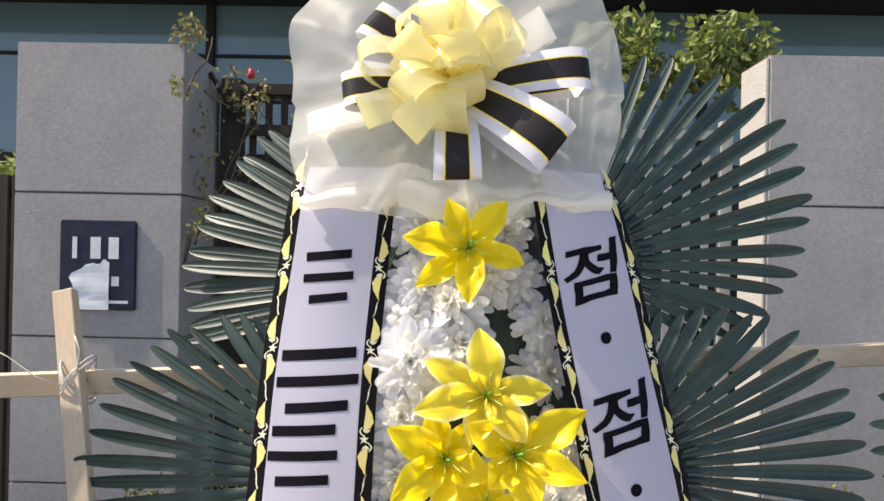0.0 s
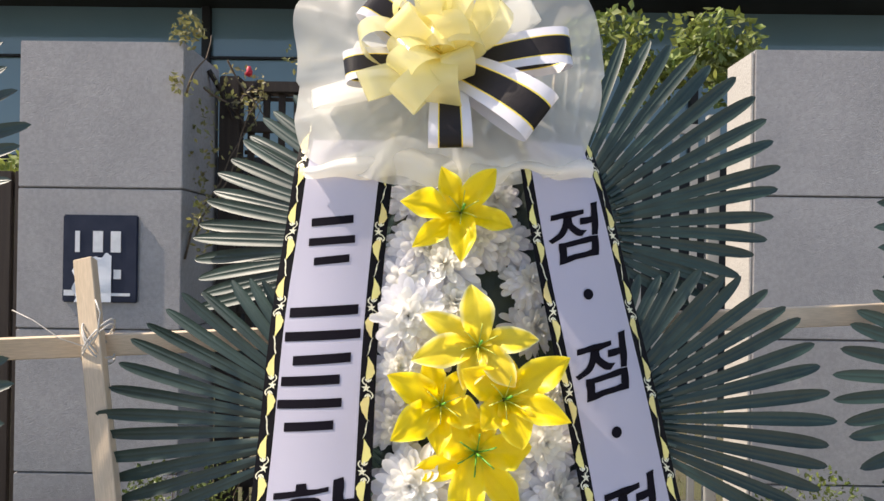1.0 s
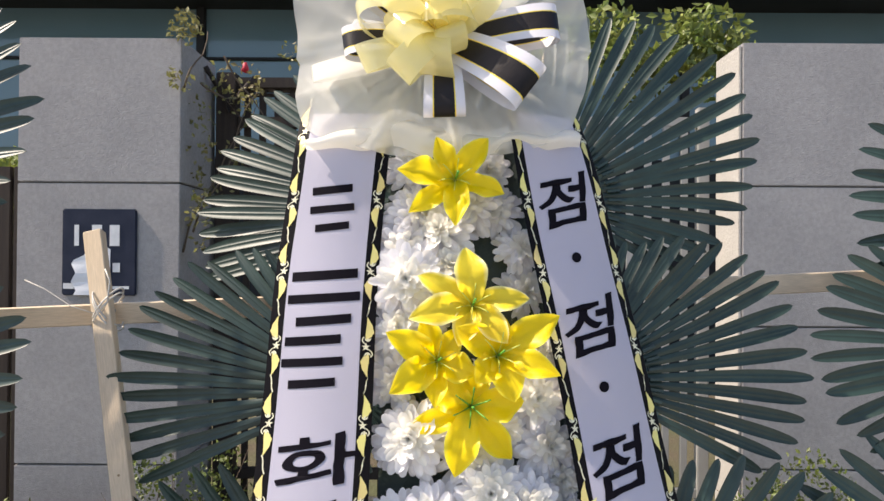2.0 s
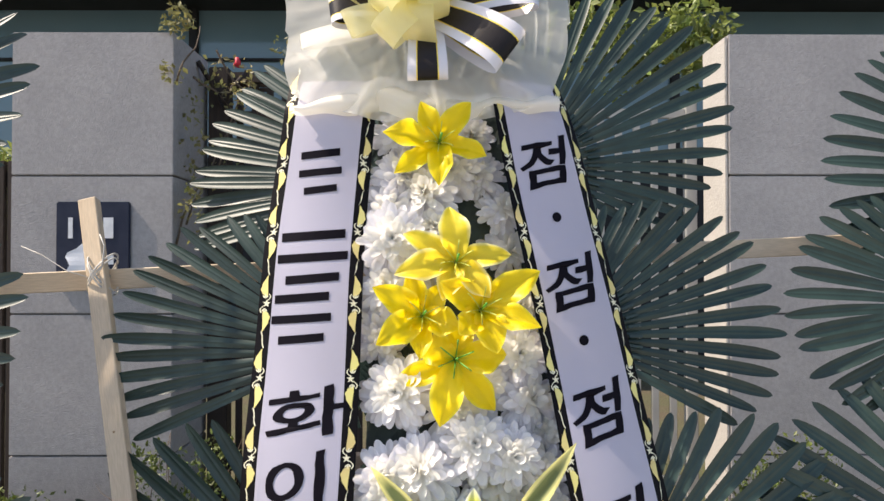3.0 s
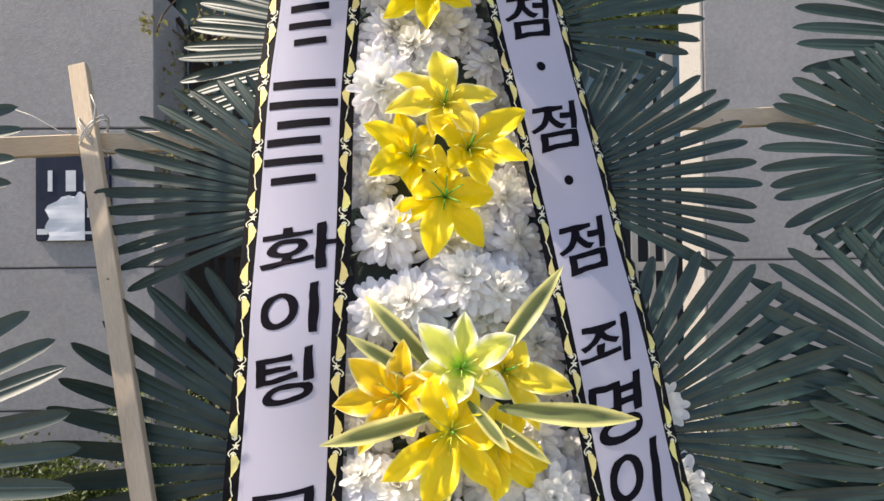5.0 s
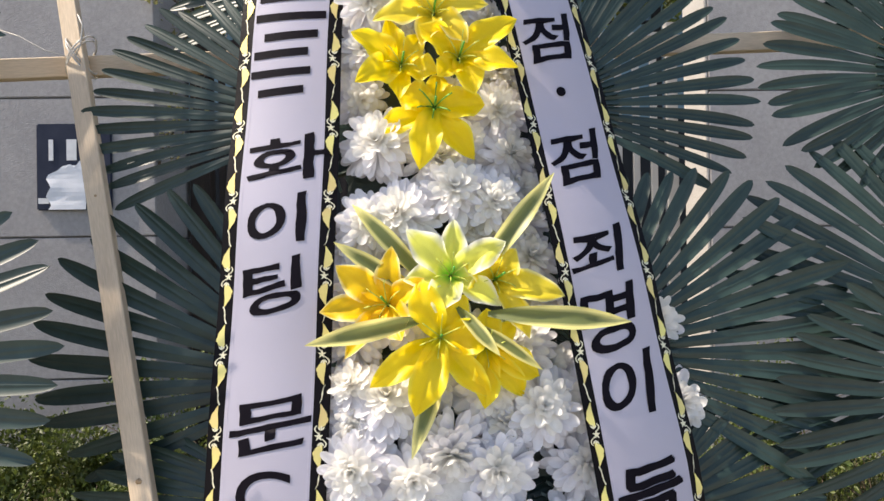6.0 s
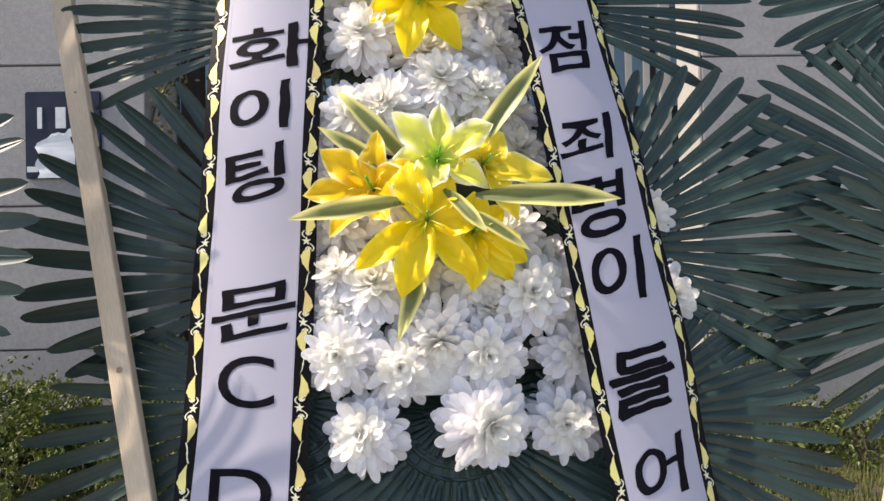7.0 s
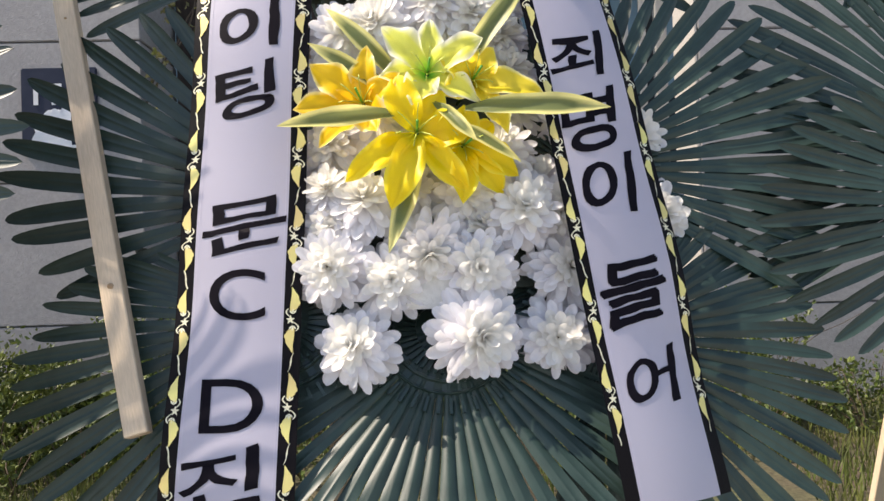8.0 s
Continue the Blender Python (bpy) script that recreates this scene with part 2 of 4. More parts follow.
# added slab out of view: it throws sunlight up onto the wreath fronts
tagged(piece("pavement", box_mesh("pavement", -40, 40, -12, 0.55, -0.12, 0.012, 0.004), M_BOUNCE_PAVING), "unseen pale paving added to bounce sunlight onto the wreaths", "pavement", kind="structure")


def pillar(name, x0, x1, label, courses=(-0.1, 0.46, 1.14, 1.84, 2.56), y0=3.372, depth=0.36):
    root = tagged(new(name), label, "wall", kind="structure")
    piece("core", box_mesh("core", x0 + 0.012, x1 - 0.012, y0 + 0.012, y0 + depth - 0.012, -0.1, courses[-1] - 0.01), M_JOINT, root)
    for z0, z1 in zip(courses, courses[1:]):
        piece("stone_panel", box_mesh("stone_panel", x0, x1, y0, y0 + depth, z0 + 0.004, z1 - 0.004, 0.004), M_STONE, root)
    return root


pillar("wall_west", -2.066, -1.268, "grey granite gate pillar with flamed stone panels", (-0.1, 0.46, 1.155, 1.838, 2.554), depth=0.52)
EAST_WALL = pillar("wall_east", 1.484, 2.75, "grey granite garden wall of large flamed panels", (-0.1, 0.46, 1.155, 1.842, 2.55), depth=0.30)
# thin added facing that makes the sunlit end paler than the stone
piece("plaster_return", box_mesh("plaster_return", 1.468, 1.481, 3.378, 3.672, -0.05, 2.535, 0.003), M_SUNLIT_END, EAST_WALL, "end of the garden wall, its sunlit paleness put into the colour")


def gate():
    g = tagged(new("gate"), "dark timber lattice gate between the granite pillars", "gate", kind="thing")
    y = 3.86
    for x in (-1.185, 0.15):
        piece("post", box_mesh("post", x - 0.055, x + 0.055, y - 0.05, y + 0.05, -0.05, 2.5, 0.006), M_DARKWOOD, g)
    for z in (0.25, 1.2, 2.2, 2.42):
        piece("rail", box_mesh("rail", -1.13, 0.095, y - 0.02, y + 0.02, z, z + 0.06, 0.004), M_DARKWOOD, g)
    for i in range(13):
        x = -1.0 + i * 0.085
        piece("slat", box_mesh("slat", x - 0.018, x + 0.018, y + 0.022, y + 0.045, 0.1, 2.44, 0.003), M_DARKWOOD, g)
    piece("slat", box_mesh("slat", -1.103, -1.067, y + 0.022, y + 0.045, 0.1, 2.44, 0.003), M_DARKWOOD, g)
    for i in range(6):          # the lattice of the upper field
        z = 2.28 + i * 0.026 if i > 3 else 1.80 + i * 0.095
        piece("cross_slat", box_mesh("cross_slat", -1.125, 0.09, y + 0.046, y + 0.058, z, z + 0.022, 0.002), M_DARKWOOD, g)
    strut = [Vector((-1.262, 3.70, 2.50)), Vector((-1.22, 3.74, 2.42)), Vector((-1.16, 3.80, 2.27)), Vector((-1.10, 3.80, 2.38)), Vector((-1.02, 3.80, 2.47))]
    piece("strut", tube_mesh("strut", strut, 0.014, 7), M_DARKWOOD, g, "bent dark strut tying the gate to the pillar")
    s = tagged(new("steel_gate"), "grey painted steel gate of upright bars", "gate", kind="thing")
    y = 3.74
    for x in (0.32, 1.42):
        piece("post", box_mesh("post", x - 0.03, x + 0.03, y - 0.03, y + 0.03, -0.05, 2.3, 0.004), M_STEEL, s)
    for z in (0.2, 1.1, 2.2):
        piece("rail", box_mesh("rail", 0.35, 1.39, y - 0.015, y + 0.015, z, z + 0.05, 0.003), M_STEEL, s)
    for i in range(10):
        x = 0.44 + i * 0.098
        piece("bar", box_mesh("bar", x - 0.018, x + 0.018, y - 0.012, y + 0.012, 0.25, 2.2, 0.002), M_STEEL, s)
    w = tagged(new("side_fence"), "dark timber fence beside the granite pillar", "fence", kind="thing")
    for i in range(9):
        x = -2.12 - i * 0.10
        piece("board", box_mesh("board", x - 0.043, x + 0.043, 3.50, 3.53, -0.05, 1.93, 0.004), M_DARKWOOD, w)
    piece("rail", box_mesh("rail", -3.0, -2.08, 3.53, 3.57, 1.80, 1.88, 0.004), M_DARKWOOD, w)


gate()


def facade():
    f = tagged(new("building"), "dark modern building with a glass band, mirrored sky in its blue", "building", kind="thing")
    y = 8.6
    piece("wall", box_mesh("wall", -9, 9, y, y + 0.4, -0.1, 2.7), M_FACADE, f)
    piece("fascia", box_mesh("fascia", -9, 9, y - 1.2, y + 0.4, 4.56, 6.2, 0.02), M_FACADE, f)
    for i in range(6):
        x0 = -9 + i * 3.0
        win = piece("window_frame", box_mesh("window_frame", x0 - 0.05, x0 + 0.05, y + 0.02, y + 0.14, 2.7, 4.56, 0.005), M_FACADE, f)
        piece("pane", box_mesh("pane", x0 + 0.05, x0 + 2.95, y + 0.10, y + 0.12, 2.7, 3.92), M_GLASS, win)
        piece("pane", box_mesh("pane", x0 + 0.05, x0 + 2.95, y + 0.10, y + 0.12, 3.95, 4.56), M_GLASS, win)
        piece("transom", box_mesh("transom", x0 + 0.05, x0 + 2.95, y + 0.05, y + 0.13, 3.92, 3.95), M_FACADE, win)


facade()


def leaf_cloud(name, label, centres, count, size, material, seed, category="shrub", upward=0.3, kind="stuff", pointed=0.5):
    """Many small folded leaves round the centres (x, y, z, rx, ry, rz)."""
    rng = random.Random(seed)
    verts, faces = [], []
    for k in range(count):
        cx, cy, cz, rx, ry, rz = centres[rng.randrange(len(centres))]
        while True:
            p = Vector((rng.uniform(-1, 1), rng.uniform(-1, 1), rng.uniform(-1, 1)))
            if 0.25 < p.length < 1:
                break
        c = Vector((cx + p.x * rx, cy + p.y * ry, cz + p.z * rz))
        if noise.noise(c * 5.5) < -0.12:
            continue
        d = Vector((rng.gauss(0, 1), rng.gauss(0, 1), rng.gauss(upward, 1))).normalized()
        side = d.orthogonal().normalized()
        side.rotate(Matrix.Rotation(rng.uniform(0, 6.28), 3, d))
        nrm = d.cross(side)
        s = size * rng.uniform(0.55, 1.3)
        i = len(verts)
        verts += [c, c + d * s * 0.5 + side * s * 0.28 + nrm * s * 0.08, c + d * s, c + d * s * 0.5 - side * s * 0.28 + nrm * s * 0.08]
        faces += [(i, i + 1, i + 2), (i, i + 2, i + 3)]
    return tagged(piece(name, mesh_from(name, verts, faces), material), label, category, kind=kind)


def twigs(name, label, starts, material, seed, r=0.004):
    rng = random.Random(seed)
    bm = bmesh.new()
    for (x, y, z, dx, dy, dz, length) in starts:
        pts = [Vector((x, y, z))]
        d = Vector((dx, dy, dz)).normalized()
        for k in range(7):
            d = (d + Vector((rng.gauss(0, .18), rng.gauss(0, .18), rng.gauss(0, .12)))).normalized()
            pts.append(pts[-1] + d * length / 7)
        me = tube_mesh("twig", pts, r, 5, 0.35)
        bm.from_mesh(me)
        bpy.data.meshes.remove(me)
    me = bpy.data.meshes.new(name)
    bm.to_mesh(me)
    bm.free()
    return tagged(piece(name, me, material), label, "twigs", kind="stuff")


def planting():
    rng = random.Random(5)
    cl = []
    for i in range(34):
        x = -2.6 + i * 0.16 + rng.uniform(-.05, .05)
        h = rng.uniform(0.12, 0.24)
        cl.append((x, rng.uniform(2.3, 2.95), h * 0.8, 0.17, 0.2, h))
    cl += [(-1.22, 3.05, 0.44, 0.16, 0.14, 0.22), (-0.95, 3.1, 0.36, 0.18, 0.14, 0.28), (1.62, 3.0, 0.44, 0.20, 0.16, 0.22), (1.40, 2.9, 0.36, 0.18, 0.14, 0.22),
           (-1.55, 2.6, 0.30, 0.28, 0.25, 0.24), (-1.95, 2.5, 0.28, 0.28, 0.25, 0.26)]
    dense = [(-1.80, 2.75, 0.20, 0.30, 0.26, 0.28), (-1.45, 2.72, 0.18, 0.26, 0.24, 0.24), (-2.15, 2.70, 0.20, 0.30, 0.26, 0.30), (-1.15, 2.85, 0.16, 0.24, 0.20, 0.22)]
    leaf_cloud("dense_shrub", "dense dark green shrub growing before the granite pillar", dense, 30000, 0.024, M_SHRUB, 12, upward=0.7)
    leaf_cloud("low_shrubs", "low olive-green clipped shrubs in front of the wall", cl, 34000, 0.026, M_SHRUB, 11, upward=0.8)
    twigs("shrub_twigs", "thin brown shrub stems rising from the soil", [(c[0], c[1], -0.02, rng.gauss(0, .4), rng.gauss(0, .3), 1, c[2] + c[5]) for c in cl for _ in range(5)], M_TWIG, 3, 0.0035)
    # grass: narrow blades
    verts, faces = [], []
    for k in range(42000):
        x, y = rng.gauss(0, 2.0), rng.uniform(0.6, 3.34) if rng.random() < 0.85 else rng.gauss(2.2, 1.6)
        if y < 0.58 or abs(noise.noise((x * 0.6, y * 0.6, 9))) > 0.42:
            continue
        h = rng.uniform(0.02, 0.075)
        a = rng.uniform(0, 6.28)
        dx, dy = math.cos(a) * 0.003, math.sin(a) * 0.003
        lx, ly = rng.gauss(0, 0.4) * h, rng.gauss(0, 0.4) * h
        i = len(verts)
        verts += [(x - dx, y - dy, -0.03), (x + dx, y + dy, -0.03), (x + lx, y + ly, h)]
        faces.append((i, i + 1, i + 2))
    tagged(piece("grass", mesh_from("grass", verts, faces), M_GRASS), "short dry yellow-green grass on the soil", "grass", kind="stuff")
    # vine on the pillar's edge and over the gate
    vine = [(-1.26, 3.33, 2.46, .07, .05, .20), (-1.19, 3.5, 2.1, .10, .1, .26), (-1.12, 3.55, 1.93, .15, .12, .16), (-1.25, 3.36, 2.62, .09, .06, .07),
            (-0.98, 3.7, 2.30, .16, .08, .12), (-1.18, 3.4, 1.7, .06, .06, .22), (-0.75, 3.75, 2.62, .14, .10, .12), (-1.08, 3.6, 2.40, .16, .1, .12)]
    leaf_cloud("pillar_vine", "autumn-tinted creeper leaves along the pillar edge", vine, 760, 0.036, M_VINE, 21, "vine", -0.2)
    twigs("vine_stems", "bare brown creeper stems on the pillar edge", [(-1.26, 3.40, 1.5, .02, .0, 1, 1.05), (-1.23, 3.45, 1.6, .3, .2, 1, .8), (-1.20, 3.45, 2.35, .6, .2, -.5, .3),
                                                                     (-1.25, 3.36, 2.3, .1, -.1, 1, .38), (-1.1, 3.5, 2.5, .5, .2, -1, .4)], M_TWIG, 8, 0.006)
    over = [(0.80 + 0.20 * i, 4.1 + 0.1 * (i % 3), 2.74 + 0.09 * math.sin(i * 2.1), 0.24, 0.20, 0.22) for i in range(6)] + [(-2.3, 3.9, 1.95, .25, .2, .12), (-2.5, 3.9, 1.7, .25, .2, .12)]
    leaf_cloud("gate_creeper", "yellow-green climbing leaves above the garden gate", over, 4400, 0.066, M_CREEPER, 31, "vine", -0.3)
    bloom = piece("red_flower", tube_mesh("red_flower", [(-1.08, 3.80, 2.50), (-1.07, 3.79, 2.52), (-1.075, 3.785, 2.545)], 0.022, 8, 0.5), M_RED)
    tagged(bloom, "small red blossom on the gate post", "flower")


planting()


def house_plate():
    r = tagged(new("house_plate"), "navy enamel house plate with a torn paper notice", "sign", kind="thing")
    x0, x1, z0, z1, y = -1.836, -1.473, 1.286, 1.708, 3.371
    piece("plate", box_mesh("plate", x0, x1, y - 0.014, y, z0, z1, 0.006), M_PLATE, r)
    for i in range(3):          # the number, as plain bars
        x = x0 + 0.062 + i * 0.086
        piece("number_bar", box_mesh("number_bar", x, x + (0.022 if i == 0 else 0.048), y - 0.017, y - 0.0145, 1.528, 1.630), M_BAR, r)
    piece("small_bar", box_mesh("small_bar", x0 + 0.25, x0 + 0.285, y - 0.017, y - 0.0145, 1.40, 1.445), M_BAR, r)
    piece("small_bar", box_mesh("small_bar", x0 + 0.235, x0 + 0.33, y - 0.017, y - 0.0145, 1.318, 1.332), M_BAR, r)
    piece("small_bar", box_mesh("small_bar", x0 + 0.01, x0 + 0.06, y - 0.017, y - 0.0145, 1.318, 1.345), M_BAR, r)
    # torn, crumpled notice stuck over it
    rng = random.Random(4)
    nx, nz = 9, 11
    verts, faces = [], []
    for j in range(nz + 1):
        for i in range(nx + 1):
            u, v = i / nx, j / nz
            left = 0.062 + (0.05 if v > 0.72 else 0.0) * (v - 0.72) / 0.28 * 2 + 0.012 * math.sin(v * 17)
            right = 0.240
            x = x0 + left + (right - left) * u
            z = 1.288 + 0.235 * v + (0.012 * math.sin(u * 11) - 0.03 * (1 - u) if v > 0.95 else 0)
            verts.append((x, y - 0.020 - 0.010 * abs(noise.noise((x * 9, z * 9, 3))), z))
    for j in range(nz):
        for i in range(nx):
            a = j * (nx + 1) + i
            faces.append((a, a + 1, a + nx + 2, a + nx + 1))
    me = mesh_from("notice", verts, faces)
    ob = piece("notice", me, M_NOTICE, r, "crumpled white paper notice with a torn edge")
    s = ob.modifiers.new("thick", 'SOLIDIFY')
    s.thickness = 0.002


house_plate()


# ---- timber laths that tie the wreaths together ----
def lath(name, a, b, width, depth, label, side=EX):
    a, b = Vector(a), Vector(b)
    d = (b - a).normalized()
    s = (side - d * side.dot(d)).normalized()
    n = d.cross(s)
    bm = bmesh.new()
    bmesh.ops.create_cube(bm, size=1)
    length = (b - a).length
    for v in bm.verts:
        v.co = Vector((v.co.x * width, v.co.y * depth, v.co.z * length))
    bmesh.ops.bevel(bm, geom=bm.edges[:], offset=0.0015, segments=1, affect='EDGES')
    me = bpy.data.meshes.new(name)
    bm.to_mesh(me)
    bm.free()
    m = Matrix(((s.x, n.x, d.x, 0), (s.y, n.y, d.y, 0), (s.z, n.z, d.z, 0), (0, 0, 0, 1)))
    m.translation = (a + b) / 2
    return tagged(piece(name, me, M_LATH, None, "", m), label, "lath")


POST_TOP, POST_LOW = Vector((-0.588, 1.150, 1.522)), Vector((-0.312, 0.840, 0.522))
lath("wooden_lath", POST_LOW, POST_TOP, 0.031, 0.022, "slanting pale pine lath nailed to a crossbar")
HORIZ_A, HORIZ_B = Vector((-2.0, 1.050, 1.311)), Vector((2.2, 1.331, 1.512))
lath("wooden_crossbar", HORIZ_A, HORIZ_B, 0.036, 0.022, "long pale pine crossbar running behind the wreaths", Vector((0, 0, 1)))


def cord():
    c = Vector((-0.548, 1.095, 1.384))
    r = tagged(new("tie_cord"), "thin white cord tied round the lath joint", "cord", kind="thing")
    r.location = c
    for k in range(4):
        pts = []
        for i in range(25):
            t = 2 * math.pi * i / 24
            pts.append(Vector((0.021 * math.cos(t), 0.025 + 0.034 * math.sin(t), (0.030 if k % 2 else -0.030) * math.cos(t) + 0.004 * k)))
        piece("loop", tube_mesh("loop", pts, 0.0016, 5), M_CORD, r)
    piece("loose_end", tube_mesh("loose_end", [(-0.01, 0, 0.0), (-0.05, 0.0, 0.012), (-0.10, 0.01, 0.04), (-0.14, 0.02, 0.055)], 0.0009, 5), M_CORD, r)
    piece("loose_end", tube_mesh("loose_end", [(0.0, 0, 0.0), (0.012, -0.004, 0.02), (0.014, 0.0, 0.055), (0.004, 0.004, 0.075)], 0.0013, 5), M_CORD, r)


cord()
LATH = bpy.data.objects["wooden_lath"]
for f in (0.20, 0.62):
    p = POST_LOW.lerp(POST_TOP, f) + Vector((0.002, -0.0135, -0.003))
    back = LATH.matrix_basis.inverted()
    piece("wood_knot", tube_mesh("wood_knot", [back @ (p + Vector((0, 0.004, 0))), back @ p], 0.0045 if f < 0.5 else 0.002, 8), M_KNOT, LATH, "small brown knot")
BAR = bpy.data.objects["wooden_crossbar"]
for x in (-0.56, -0.545, 0.62):
    p = HORIZ_A.lerp(HORIZ_B, (x - HORIZ_A.x) / (HORIZ_B.x - HORIZ_A.x)) + Vector((0, -0.0105, 0.006 if x == -0.545 else -0.004))
    back = BAR.matrix_basis.inverted()
    piece("nail_head", tube_mesh("nail_head", [back @ (p + Vector((0, 0.003, 0))), back @ (p - Vector((0, 0.0015, 0)))], 0.003, 8), M_STEEL, BAR, "small steel nail head")


# ---- palm fans ----

def blade(name, length, rng, step, turn=0.0, narrow=1.0, join=0.37):
    """One leaflet along +x in the fan's plane, z towards the viewer: a rounded rib by the hub, further out a free dish with a mid rib and a raised rim."""
    st = (0.05, 0.18, 0.32, 0.40, 0.48, 0.56, 0.64, 0.72, 0.80, 0.87, 0.92, 0.96, 0.985, 1.0)
    verts, faces = [], []
    bend = rng.uniform(-0.022, 0.006)
    twist = rng.uniform(-0.28, 0.28) + turn
    sway = rng.uniform(-0.008, 0.008)
    across = (-1.0, -0.86, -0.45, -0.10, 0.0, 0.10, 0.45, 0.86, 1.0)
    n = len(across)
    for s in st:
        r = s * length
        w = min(step * r * (1.03 - 0.12 * min(1.0, max(0.0, (s - join) / 0.07)) - 0.16 * min(1.0, max(0.0, (s - join - 0.07) / 0.35))), 0.32 * step)
        if s > 0.74:
            w *= math.sqrt(max(0.0, 1 - ((s - 0.74) / 0.26) ** 2.6)) * 0.75 + (1 - (s - 0.74) / 0.26) * 0.22 + 0.03
        if s > 0.44:
            w *= 1 + (narrow - 1) * min(1.0, (s - 0.44) / 0.12)
        h = w / 2
        dish = min(1.0, max(0.0, (s - join) / 0.25))
        free = max(0.0, s - 0.5) / 0.5
        zc, tw, yo = bend * free ** 2, twist * free, sway * free ** 2
        for under in (0.0, 1.0):
            for v in across:
                rib = 0.24 * w * (1 - v * v)
                bowl = w * (0.15 * v * v + 0.06 * math.exp(-(v / 0.09) ** 2))
                yy = v * h
                zz = rib * (1 - dish) + bowl * dish - under * 0.0016 * (1 - v * v)
                verts.append((r, yo + yy * math.cos(tw) - zz * math.sin(tw), zc + yy * math.sin(tw) + zz * math.cos(tw)))
    m = 2 * n
    for i in range(len(st) - 1):
        for k in range(n - 1):
            p = i * m + k
            faces.append((p, p + m, p + m + 1, p + 1))
            q = p + n
            faces.append((q, q + 1, q + m + 1, q + m))
    return mesh_from(name, verts, faces, True)


def fan(c, q, rho, th0, th1, off, label, seed, tilt=0.0, step=5.4, turn=0.0, narrow=1.0, join=0.37, yaw=0.0, dx=0.0, dy=0.0):
    """A fan palm leaf: leaflets spread from c (x, z); their tips lie on the circle round q of radius rho. Angles in degrees, 0 to +x, 90 up."""
    rng = random.Random(seed)
    root = tagged(new("palm_fan"), label, "palm fan", "palm fans of the wreaths", "thing")
    o = front(c[0] + dx, c[1], off + dy)
    basis = Matrix(((EX.x, EU.x, EN.x, o.x), (EX.y, EU.y, EN.y, o.y), (EX.z, EU.z, EN.z, o.z), (0, 0, 0, 1)))
    root.matrix_basis = basis @ Matrix.Rotation(radians(yaw), 4, 'Y') @ Matrix.Rotation(radians(tilt), 4, 'X')
    d = Vector((q[0] - c[0], (q[1] - c[1]) * 1.02))
    a = th0
    k = 0
    while a <= th1:
        u = Vector((math.cos(radians(a)), math.sin(radians(a))))
        b = u.dot(d)
        disc = b * b - d.length_squared + rho * rho
        length = b + math.sqrt(disc) if disc > 0 else 0.25
        length = max(0.25, length) * rng.uniform(0.985, 1.015)
        m = Matrix.Translation((0, 0, 0.0012 * (k % 2))) @ Matrix.Rotation(radians(a + rng.uniform(-.5, .5)), 4, 'Z')
        piece("leaflet", blade("leaflet", length, rng, radians(step), turn, narrow * (1.18 if length < 0.33 else 1.0), join), M_FAN, root, "", m)
        a += step
        k += 1
    # moulded hub with two raised rings
    verts, faces = [], []
    prof = ((0.0, 0.010), (0.022, 0.010), (0.026, 0.006), (0.078, 0.0065), (0.0795, 0.0095), (0.083, 0.0095), (0.0845, 0.0060), (0.096, 0.0060), (0.0975, 0.0088), (0.1005, 0.0088), (0.102, 0.002), (0.102, -0.004))
    ns = 48
    for i in range(ns):
        t = 2 * math.pi * i / ns
        for r, z in prof:
            wob = 0.0016 * (i % 2) if 0.03 < r < 0.1 else 0
            verts.append((r * math.cos(t), r * math.sin(t), z - wob - 0.0025))
    n = len(prof)
    for i in range(ns):
        for k in range(n - 1):
            a0, b0 = i * n + k, ((i + 1) % ns) * n + k
            faces.append((a0, b0, b0 + 1, a0 + 1))
    for i in range(44):         # short moulded bars between the rings
        t = 2 * math.pi * i / 44
        for r0, r1, lo in ((0.046, 0.072, 0.004), (0.108, 0.130, 0.003)):
            k = len(verts)
            for r, z in ((r0, lo), (r0, lo + 0.005), (r1, lo + 0.005), (r1, lo)):
                for e in (-0.0022, 0.0022):
                    verts.append((r * math.cos(t) - e * math.sin(t), r * math.sin(t) + e * math.cos(t), z))
            faces += [(k, k + 1, k + 3, k + 2), (k + 2, k + 3, k + 5, k + 4), (k + 4, k + 5, k + 7, k + 6), (k, k + 2, k + 4, k + 6), (k + 1, k + 7, k + 5, k + 3)]
    piece("hub", mesh_from("hub", verts, faces), M_HUB, root, "round moulded hub with raised rings")
    return root


